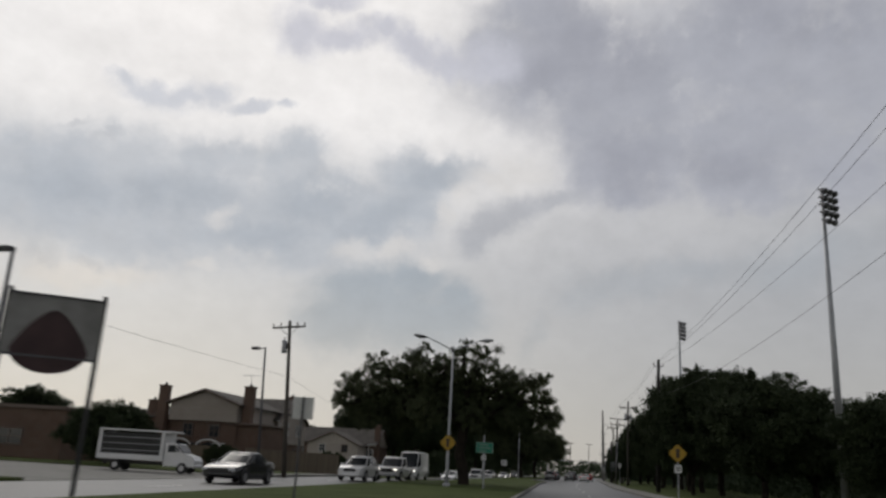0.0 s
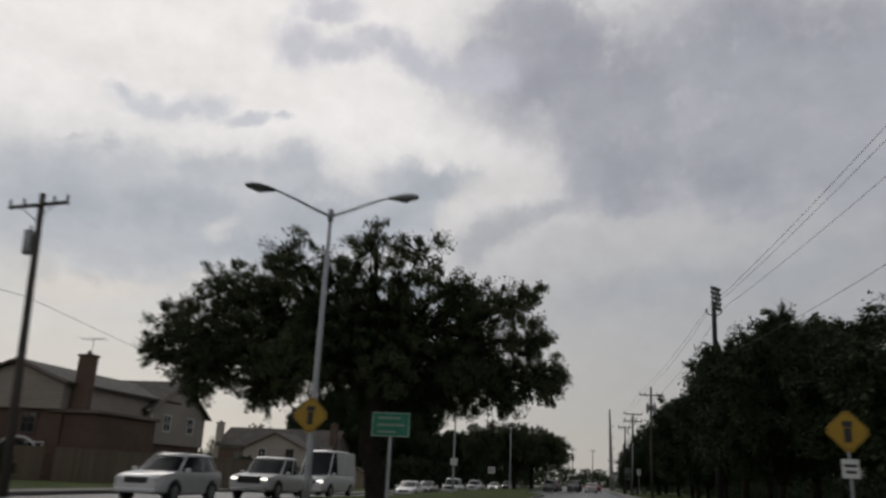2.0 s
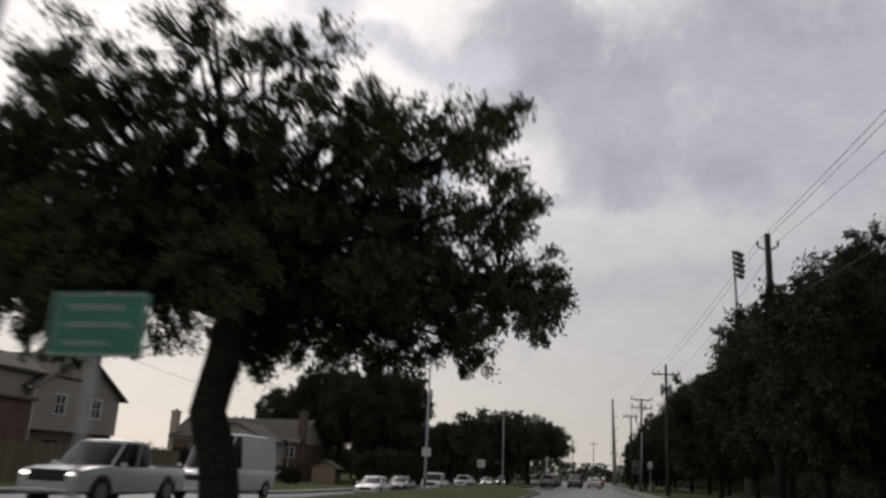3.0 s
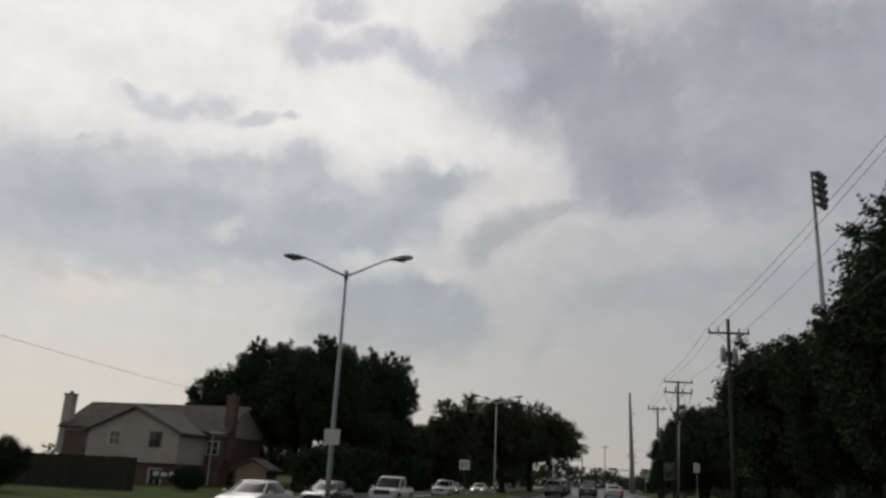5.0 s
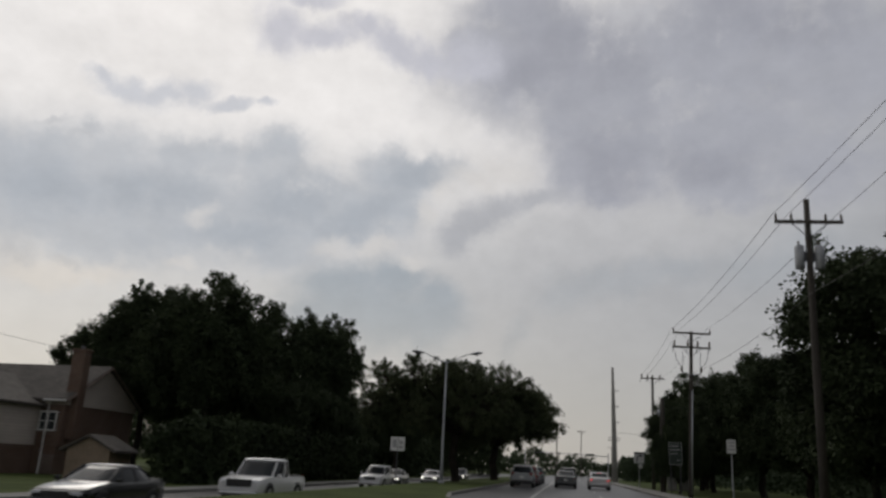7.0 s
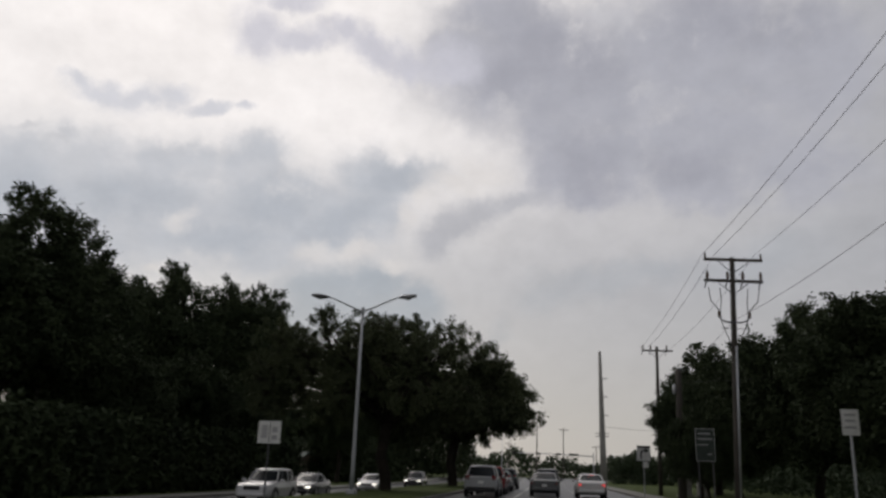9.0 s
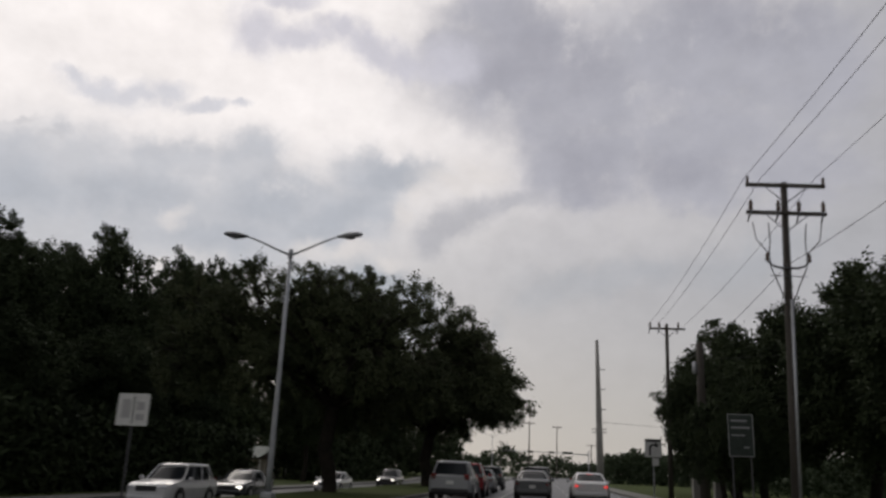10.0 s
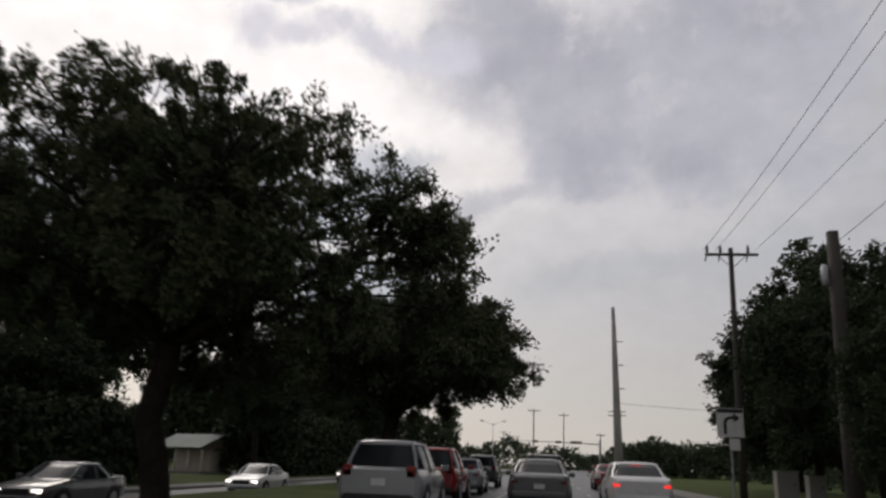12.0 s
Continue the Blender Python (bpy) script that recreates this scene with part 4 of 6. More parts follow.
def utility_pole(at, high, arms, pot=0, lean=0.0, label="weathered wooden utility pole with a crossarm", risers=False, wide=1.25, r=0.15, mat=POLEWOOD, cutouts=()):
    """arms: heights of the crossarms. pot: how many transformers hang on it. cutouts: where fuses stand on the lowest arm."""
    ob = thing("utility_pole", label, "utility pole", at, group="utility poles")
    ob.matrix_basis = pose(*at, 0, lean, 0)
    part("pole", tube(bm_new(), [(0, 0, -0.2), (0, 0, high * 0.35), (0, 0, high * 0.7), (0, 0, high)], [r * 1.15, r, r * 0.85, r * 0.72], 12), mat, ob, smooth=True)
    for i, z in enumerate(arms):
        arm = part("crossarm", box(bm_new(), (0, -r, z), (wide * 2, 0.1, 0.13), 0.015), POLEWOOD, ob)
        for s in (-1, 1):
            part("brace", tube(bm_new(), [(s * wide * 0.55, -r - 0.06, z - 0.05), (s * 0.06, -r - 0.02, z - 0.6)], 0.018, 6), DARKSTEEL, arm)
        if cutouts and i == len(arms) - 1:
            for x in cutouts:
                cutout(arm, x, -r, z + 0.05)
            continue
        for x in (-wide * 0.95, -wide * 0.5, wide * 0.5, wide * 0.95):
            if i == 0 and abs(x) < wide * 0.6 and len(arms) > 1:
                continue
            part("insulator", insulator(bm_new(), x, -r, z + 0.06), PORCELAIN, arm, smooth=True)
            if i == 1:
                part("insulator", insulator(bm_new(), x, -r - 0.02, z - 0.42, 0.36, 0.05), PORCELAIN, arm, smooth=True)
    for i in range(pot):
        s = -1 if i % 2 == 0 else 1
        z = (arms[-1] if arms else high) - 1.35
        can = part("transformer", tube(bm_new(), [(s * 0.36, 0, z - 0.5), (s * 0.36, 0, z - 0.46), (s * 0.36, 0, z + 0.36), (s * 0.36, 0, z + 0.42), (s * 0.36, 0, z + 0.46)], [0.15, 0.18, 0.18, 0.16, 0.08], 14), STEEL, ob, "grey transformer can", True)
        part("bracket", box(bm_new(), (s * 0.18, 0, z), (0.25, 0.08, 0.4)), DARKSTEEL, can)
        part("bushing", insulator(bm_new(), s * 0.36, 0.08, z + 0.44, 0.22, 0.05), PORCELAIN, can, smooth=True)
    if risers:
        z = arms[-1]
        for q in (-1, 1):
            low = part("bracket_arm", tube(bm_new(), [(0, -r, z - 1.92), (q * 0.3, -r, z - 1.92), (q * 0.52, -r, z - 1.84), (q * 0.66, -r, z - 1.7)], [0.045, 0.04, 0.036, 0.03], 7), DARKSTEEL, ob, "curved dark bracket", True)
            part("insulator", insulator(bm_new(), q * 0.67, -r, z - 1.72, 0.32, 0.075), PORCELAIN, low, smooth=True)
            part("brace", tube(bm_new(), [(q * 0.58, -r, z - 2.2), (0, -r, z - 2.2)], 0.016, 5), DARKSTEEL, low)
        for x in (-1.1, -0.6, 0.62, 1.12):
            q = 0.6 if x > 0 else -0.6
            pts = [(x, -r, z - 0.35), (x * 0.92, -r, z - 0.95), (q, -r, z - 1.45), (q * 0.95, -r - 0.03, z - 1.9), (q * 0.55, -r, z - 2.5), (0.08 if x > 0 else -0.08, -r, z - 3.2)]
            part("jumper_cable", tube(bm_new(), pts, 0.02, 6), CABLE, ob, smooth=True)
        part("conduit", tube(bm_new(), [(0.05, -r - 0.05, 0.2), (0.05, -r * 0.85 - 0.05, z - 3.0)], 0.05, 8), STEEL, ob, smooth=True)
    return ob


tarred = utility_pole((10.1, 75.4, 0.1), 12.5, (), 0, 1.0, "black-stained wooden utility pole with insulators on its sides", r=0.19, mat=TARWOOD)
for q in (-1, 1):
    low = part("bracket_arm", tube(bm_new(), [(q * 0.1, 0, 11.75), (q * 0.38, 0, 11.85), (q * 0.45, 0, 11.95)], [0.04, 0.035, 0.03], 7), DARKSTEEL, tarred, "short dark bracket", True)
    part("insulator", insulator(bm_new(), q * 0.45, 0, 11.93, 0.26, 0.06), PORCELAIN, low, smooth=True)
utility_pole((9.2, 115.1, 0.1), 11.9, (10.95,), 2, 0.8, "weathered wooden utility pole with crossarm and two transformers")
utility_pole((8.4, 141.1, 0.1), 11.2, (11.05, 10.05), 0, 2.0, "weathered wooden utility pole with two crossarms and looping cables", True, 1.3, cutouts=(-1.15, -0.25, 0.42, 1.2))
utility_pole((8.8, 168.6, 0.1), 11.35, (11.0,), 0, 0.5, "weathered wooden utility pole with three fuses on its crossarm", wide=1.2, cutouts=(-1.1, -0.5, 0.75))
short = utility_pole((8.0, 153.3, 0.1), 7.6, (), 0, 0.5, "short thick wooden pole with a meter can beside the trees", r=0.22)
can = part("meter_can", tube(bm_new(), [(-0.28, 0, 6.1), (-0.28, 0, 6.14), (-0.28, 0, 6.62), (-0.28, 0, 6.68)], [0.06, 0.1, 0.1, 0.04], 10), STEEL, short, "grey steel can", True)
part("bracket", box(bm_new(), (-0.18, 0, 6.4), (0.16, 0.06, 0.08)), DARKSTEEL, can)
utility_pole((-17.1, 49.5, 0.1), 10.85, (10.35,), 1, -4.0)
utility_pole((-31.0, 150.0, 0.1), 10.4, (9.9,), 0, 0.6)
utility_pole((13.2, 14.0, 0.1), 12.3, (11.9,), 0, 0.6)
utility_pole((-24.0, -40.0, 0.1), 10.8, (10.35,), 0, 0.6)
utility_pole((4.2, 330.0, -0.1), 14.0, (13.4,), 0, 0.4, "far utility pole beyond the junction")
utility_pole((-2.6, 300.0, -0.1), 13.0, (12.4,), 0, 0.4, "far utility pole beyond the junction")
utility_pole((14.0, 345.0, -0.1), 10.0, (9.5,), 0, 0.4, "far utility pole beyond the junction")
utility_pole((-14.0, 395.0, -0.1), 12.0, (11.5,), 0, 0.4, "far utility pole beyond the junction")

ob = thing("transmission_pole", "tall tapered pale concrete transmission pole", "utility pole", (7.95, 220.5, 0.1))
ob.matrix_basis = pose(7.95, 220.5, 0.1, 0, -0.8, 0)
part("pole", tube(bm_new(), [(0, 0, -0.2), (0, 0, 6), (0, 0, 12), (0, 0, 18.6)], [0.5, 0.42, 0.33, 0.2], 14), PALEPOLE, ob, smooth=True)
part("cap", tube(bm_new(), [(0, 0, 18.6), (0, 0, 18.75)], [0.21, 0.12], 12), DARKSTEEL, ob)
for z in (6.7, 7.1, 9.6, 12.2, 14.8):
    part("bracket", box(bm_new(), (0.55 if z > 9 else 0.0, 0, z), (0.8 if z > 9 else 1.9, 0.1, 0.1), 0.01), DARKSTEEL, ob)


def floodlight_pole(at, high, turn):
    ob = thing("floodlight_pole", "very tall grey stadium floodlight pole behind the trees", "floodlight", at, turn, group="stadium floodlights")
    part("pole", tube(bm_new(), [(0, 0, -0.2), (0, 0, high * 0.5), (0, 0, high)], [0.3, 0.22, 0.13], 14), STEEL, ob, smooth=True)
    for row in range(5):
        z = high - 0.35 - row * 0.62
        bar = part("bar", box(bm_new(), (0, -0.2, z), (1.5 if row < 4 else 1.0, 0.1, 0.1), 0.01), DARKSTEEL, ob)
        for x in ((-0.6, 0.0, 0.6) if row < 4 else (-0.35, 0.35)):
            tip, mid = Vector((x, -0.75, z - 0.25)), Vector((x, -0.38, z - 0.05))
            part("floodlight", tube(bm_new(), [(x, -0.22, z + 0.05), mid, mid.lerp(tip, 0.5), tip, tip + Vector((0, -0.03, -0.02))], [0.07, 0.13, 0.23, 0.28, 0.26], 10), DARKSTEEL, bar, "dark round floodlight with visor", True)
    return ob


floodlight_pole((17.95, 125.4, 0.1), 26.0, 55)
floodlight_pole((22.0, 60.0, 0.1), 24.6, 40)


def wire(a, b, sag, r=0.01):
    pts = [Vector(a).lerp(Vector(b), i / 16) - Vector((0, 0, 4 * sag * (i / 16) * (1 - i / 16))) for i in range(17)]
    return solo("power_line", tube(bm_new(), pts, r, 5), CABLE, "thin black overhead power line", "cable", group="overhead lines")


EAST = ((13.2, 14.0, 12.1, 1.0), (10.3, 75.55, 12.1, 0.38), (9.2, 115.1, 11.2, 1.0), (8.62, 141.1, 11.3, 1.0), (8.8, 168.6, 11.2, 1.0))
for (xa, ya, za, sa), (xb, yb, zb, sb) in zip(EAST, EAST[1:]):
    for off in (-1.18, -0.62, 1.18):
        wire((xa + off * sa, ya - 0.15, za + 0.12), (xb + off * sb, yb - 0.15, zb + 0.12), 0.012 * (yb - ya))
    wire((xa, ya - 0.2, za - 3.0), (xb, yb - 0.2, zb - 3.0), 0.015 * (yb - ya))
wire((8.1, 153.3, 6.9), (20.0, 150.0, 8.2), 0.3)
wire((8.0, 220.3, 8.1), (44.0, 222.0, 7.7), 0.5, 0.02)
WEST = ((-24.0, -40.0, 10.2), (-17.6, 49.5, 6.9), (-31.0, 150.0, 7.6))
for (xa, ya, za), (xb, yb, zb) in zip(WEST, WEST[1:]):
    wire((xa, ya, za), (xb, yb, zb), 1.1, 0.009)


# ---- traffic signal at the far junction ----
ob = thing("traffic_signal", "grey mast-arm traffic signal over the junction", "traffic light", (10.4, 292.0, 0.1))
part("pole", tube(bm_new(), [(0, 0, 0), (0, 0, 3), (0, 0, 6.4)], [0.16, 0.14, 0.12], 12), STEEL, ob, smooth=True)
part("mast_arm", tube(bm_new(), [(0, 0, 5.5), (-6, 0, 5.7), (-12, 0, 5.8), (-18.5, 0, 5.85)], [0.12, 0.1, 0.08, 0.05], 10), STEEL, ob, smooth=True)
for x in (-18.0, -12.5, -8.0):
    h = part("signal_head", box(bm_new(), (x, -0.2, 5.75), (1.15, 0.3, 0.42), 0.03), BLACKTRIM, ob, "black horizontal signal head")
    for k, dx in enumerate((-0.36, 0, 0.36)):
        part("signal_lens", tube(bm_new(), [(x + dx, -0.36, 5.75), (x + dx, -0.33, 5.75)], 0.13, 12), BLACKTRIM, h)
part("name_plate", box(bm_new(), (-4.5, -0.1, 5.75), (2.2, 0.04, 0.5)), SIGN_D, ob, "dark street name plate")


# ---- signs ----
def sign_post(ob, z, r=0.035, x=0.0, mat=STEEL, y=0.05):
    return part("post", tube(bm_new(), [(x, y, -0.8), (x, y, z * 0.5), (x, y, z)], r, 8), mat, ob)


def bars(parent, rows, mat, front=-0.02):
    """Plain bars for writing: rows of (x, z, width, height)."""
    for x, z, w, h in rows:
        part("writing_bar", box(bm_new(), (x, front, z), (w, 0.006, h)), mat, parent)


def diamond(bm, z, half, y0, y1, c=0.08):
    k = half - c
    pts = [(-c, k), (c, k), (k, c), (k, -c), (c, -k), (-c, -k), (-k, -c), (-k, c)]
    quadstrip(bm, [[(x, y0, z + q) for x, q in pts], [(x, y1, z + q) for x, q in pts]])
    return bm


def warning_sign(name, label, at, z, half, post, turn=0.0, plate=False):
    ob = thing(name, label, "sign", at, turn)
    face = part("panel", diamond(bm_new(), z, half, -0.006, 0.006), SIGN_Y, ob)
    part("border", diamond(bm_new(), z, half - 0.04, -0.009, -0.006), MARK_K, face)
    part("panel_face", diamond(bm_new(), z, half - 0.06, -0.012, -0.009), SIGN_Y, face)
    # a plain dark symbol: a stroke with a block above it
    part("symbol", box(bm_new(), (0, -0.015, z - half * 0.15), (half * 0.3, 0.006, half * 0.62), 0.002), MARK_K, face)
    part("symbol", box(bm_new(), (0, -0.015, z + half * 0.32), (half * 0.42, 0.006, half * 0.26), 0.002), MARK_K, face)
    if post:
        sign_post(ob, z + half * 0.6)
    else:
        part("strap", box(bm_new(), (0, 0.05, z + half * 0.4), (0.3, 0.1, 0.05)), STEEL, ob)
        part("strap", box(bm_new(), (0, 0.05, z - half * 0.4), (0.3, 0.1, 0.05)), STEEL, ob)
    if plate:
        p = part("lower_plate", box(bm_new(), (0, -0.002, z - half - 0.32), (0.42, 0.012, 0.46), 0.005), SIGN_W, ob, "small white plate")
        bars(p, ((0, z - half - 0.25, 0.3, 0.07), (0, z - half - 0.4, 0.24, 0.07)), MARK_K, -0.012)
    return ob


warning_sign("warning_sign", "amber diamond warning sign strapped to the lamp post", (-5.09, 45.72, 0.15), 2.62, 0.55, False)
warning_sign("warning_sign", "amber diamond warning sign on a post beside the road", (8.82, 46.3, 0.1), 2.75, 0.58, True, 0.0, True)

ob = thing("street_sign", "green street sign with unreadable white lines on a post", "sign", (-2.75, 45.5, 0.15))
p = part("panel", box(bm_new(), (0, 0, 2.43), (1.06, 0.012, 0.64), 0.004), SIGN_G, ob)
part("border", box(bm_new(), (0, -0.008, 2.73), (1.0, 0.004, 0.018)), MARK_W, p)
part("border", box(bm_new(), (0, -0.008, 2.13), (1.0, 0.004, 0.018)), MARK_W, p)
part("border", box(bm_new(), (-0.5, -0.008, 2.43), (0.018, 0.004, 0.6)), MARK_W, p)
part("border", box(bm_new(), (0.5, -0.008, 2.43), (0.018, 0.004, 0.6)), MARK_W, p)
bars(p, ((-0.05, 2.6, 0.6, 0.06), (0.0, 2.42, 0.75, 0.06), (-0.1, 2.24, 0.5, 0.05)), MARK_G, -0.01)
sign_post(ob, 2.7, 0.045)

# seen from behind: the post runs up over the plain back of the sheet
ob = thing("road_sign", "pale square back of a road sign on a dark post", "sign", (-4.25, 17.0, 0.15))
part("panel", box(bm_new(), (0, 0, 2.5), (0.6, 0.012, 0.6), 0.006), SIGN_W, ob, "pale bare sheet")
part("bolt", tube(bm_new(), [(0, -0.1, 2.65), (0, -0.06, 2.65)], 0.02, 6), STEEL, ob)
part("bolt", tube(bm_new(), [(0, -0.1, 2.35), (0, -0.06, 2.35)], 0.02, 6), STEEL, ob)
sign_post(ob, 2.8, 0.032, mat=DARKSTEEL, y=-0.04)

ob = thing("road_sign", "white road sign with black lines on a post", "sign", (-10.5, 135.1, 0.15))
p = part("panel", box(bm_new(), (0, 0, 2.4), (0.92, 0.012, 0.86), 0.006), SIGN_W, ob)
bars(p, ((-0.2, 2.42, 0.24, 0.5), (0.22, 2.5, 0.22, 0.22), (0.22, 2.2, 0.22, 0.16)), SIGNBACK, -0.012)
part("divider", box(bm_new(), (0.02, -0.01, 2.4), (0.03, 0.006, 0.74)), MARK_K, p)
sign_post(ob, 2.75, mat=DARKSTEEL)

ob = thing("road_sign", "white rectangular sign strapped to the lamp post", "sign", (-8.55, 91.6, 0.15))
part("panel", box(bm_new(), (-0.02, 0, 2.45), (0.6, 0.012, 0.56), 0.006), SIGN_W, ob)
part("strap", box(bm_new(), (0, 0.08, 2.6), (0.28, 0.1, 0.05)), STEEL, ob)
part("strap", box(bm_new(), (0, 0.08, 2.3), (0.28, 0.1, 0.05)), STEEL, ob)

ob = thing("information_sign", "dark sign board with a pale edge on two posts", "sign", (8.2, 146.8, 0.1))
p = part("panel", box(bm_new(), (0, 0, 2.95), (0.95, 0.014, 1.62), 0.005), SIGN_D, ob)
for x, z, w, h in ((0, 3.74, 0.95, 0.035), (0, 2.16, 0.95, 0.035), (-0.46, 2.95, 0.035, 1.6), (0.46, 2.95, 0.035, 1.6)):
    part("border", box(bm_new(), (x, -0.011, z), (w, 0.006, h)), SIGNBACK, p)
bars(p, ((-0.05, 3.5, 0.6, 0.07), (0.0, 3.24, 0.7, 0.07), (-0.1, 2.95, 0.5, 0.05), (0.2, 2.5, 0.2, 0.06)), SIGNBACK, -0.011)
sign_post(ob, 3.6, x=-0.35, mat=DARKSTEEL)
sign_post(ob, 3.6, x=0.35, mat=DARKSTEEL)

# the turn sign: a dark band above, a bent arrow below
ob = thing("turn_sign", "white lane sign with a bent black arrow on a post", "sign", (6.75, 161.0, 0.1))
p = part("panel", box(bm_new(), (0, 0, 2.85), (0.92, 0.014, 1.0), 0.005), SIGN_W, ob)
part("band", box(bm_new(), (0, -0.01, 3.26), (0.88, 0.006, 0.14)), MARK_K, p)
bm = bm_new()
arc = [(0.2 * math.cos(a) + 0.02, 2.82 + 0.2 * math.sin(a)) for a in (math.pi - math.pi * 0.5 * k / 6 for k in range(7))]
line = [(-0.18, 2.45), *arc, (0.12, 3.02)]
rings = []
for i, (x, z) in enumerate(line):
    x0, z0 = line[max(i - 1, 0)]
    x1, z1 = line[min(i + 1, len(line) - 1)]
    d = Vector((x1 - x0, z1 - z0)).normalized() * 0.055
    rings.append([(x - d.y, -0.016, z + d.x), (x + d.y, -0.016, z - d.x), (x + d.y, -0.008, z - d.x), (x - d.y, -0.008, z + d.x)])
quadstrip(bm, rings)
quadstrip(bm, [[(0.12, y, 3.18), (0.12, y, 2.86), (0.34, y, 3.02)] for y in (-0.016, -0.008)])
part("arrow", bm, MARK_K, p, "black bent arrow")
part("lower_plate", box(bm_new(), (0.12, 0, 2.1), (0.36, 0.012, 0.4), 0.004), SIGN_W, ob)
sign_post(ob, 3.3, 0.04)

ob = thing("road_sign", "small white sign on a post under the trees", "sign", (8.61, 128.0, 0.1))
part("panel", box(bm_new(), (0, 0, 2.91), (0.46, 0.012, 0.7), 0.005), SIGN_W, ob)
bars(ob.children[0], ((0, 3.11, 0.3, 0.06), (0, 2.95, 0.26, 0.06), (0, 2.77, 0.3, 0.06)), SIGNBACK, -0.01)
sign_post(ob, 3.21)

ob = thing("sign_board", "grey board with a dark maroon domed emblem on two posts", "sign board", (-10.75, 14.8, -0.38), 34)
for x in (-1.18, 1.18):
    part("post", box(bm_new(), (x, 0.06, 2.85), (0.13, 0.13, 5.75), 0.01), BLACKTRIM, ob, "dark square post")
p = part("panel", box(bm_new(), (0, 0, 4.75), (2.36, 0.06, 1.62), 0.01), BOARDGREY, ob, "weathered grey board face")
part("frame_rail", box(bm_new(), (0, -0.02, 5.57), (2.4, 0.1, 0.06)), DARKSTEEL, p)
part("frame_rail", box(bm_new(), (0, -0.02, 3.92), (2.4, 0.1, 0.06)), DARKSTEEL, p)
bm = bm_new()
pts = []
for k in range(36):
    t = 2 * math.pi * k / 36
    up = max(0.0, math.sin(t))
    pts.append((0.95 * math.cos(t) * (1 - 0.45 * up), 4.1 + (1.08 if up else 0.62) * math.sin(t)))
quadstrip(bm, [[(x, y, z) for x, z in pts] for y in (-0.055, -0.034)])
part("emblem", bm, BOARDFACE, p, "dark maroon domed emblem")


# ---- houses ----
def window(parent, x, y, z, w, h, face, label=""):
    """A window on a wall that faces 's' (south) or 'e' (east)."""
    def at(u, d, v, su, sd, sv):
        return ((x + u, y - d, z + v), (su, sd, sv)) if face == "s" else ((x + d, y + u, z + v), (sd, su, sv))
    win = part("window", box(bm_new(), *at(0, 0.0, 0, w, 0.05, h)), PANE, parent, label)
    for u, v, su, sv in ((0, h / 2, w + 0.2, 0.1), (0, -h / 2, w + 0.2, 0.1), (-w / 2, 0, 0.1, h), (w / 2, 0, 0.1, h), (0, 0, 0.05, h), (0, 0, w, 0.05)):
        part("frame", box(bm_new(), *at(u, 0.04, v, su, 0.06, sv)), TRIMPAINT if w > 1.3 or label else WHITETRIM, win)
    return win


def gable_roof(bm, axis, a0, a1, mid, half, eave, ridge, thick=0.16):
    """Two sloping slabs along an axis, from a0 to a1, with their ridge at mid."""
    for s in (-1, 1):
        prof = [(mid, ridge), (mid + s * half, eave), (mid + s * half, eave - thick), (mid, ridge - thick)]
        ring = lambda a: [(a, q, z) if axis == "x" else (q, a, z) for q, z in prof]  # noqa: E731
        quadstrip(bm, [ring(a0), ring(a1)])
    return bm


def prism(bm, axis, a0, a1, mid, half, z0, eave, ridge):
    prof = [(mid - half, z0), (mid + half, z0), (mid + half, eave), (mid, ridge), (mid - half, eave)]
    quadstrip(bm, [[(a, q, z) if axis == "x" else (q, a, z) for q, z in prof] for a in (a0, a1)])
    return bm


def chimney(ob, x, y, z0, z1, mat, w=0.95):
    c = part("chimney", box(bm_new(), (x, y, (z0 + z1) / 2), (w, w * 0.8, z1 - z0), 0.02), mat, ob)
    part("chimney_cap", box(bm_new(), (x, y, z1 + 0.06), (w + 0.16, w * 0.8 + 0.16, 0.14), 0.03), CONCRETE if mat == SIDING else mat, c)
    part("flue", tube(bm_new(), [(x, y, z1 + 0.1), (x, y, z1 + 0.38)], [0.16, 0.14], 10), DARKSTEEL, c)


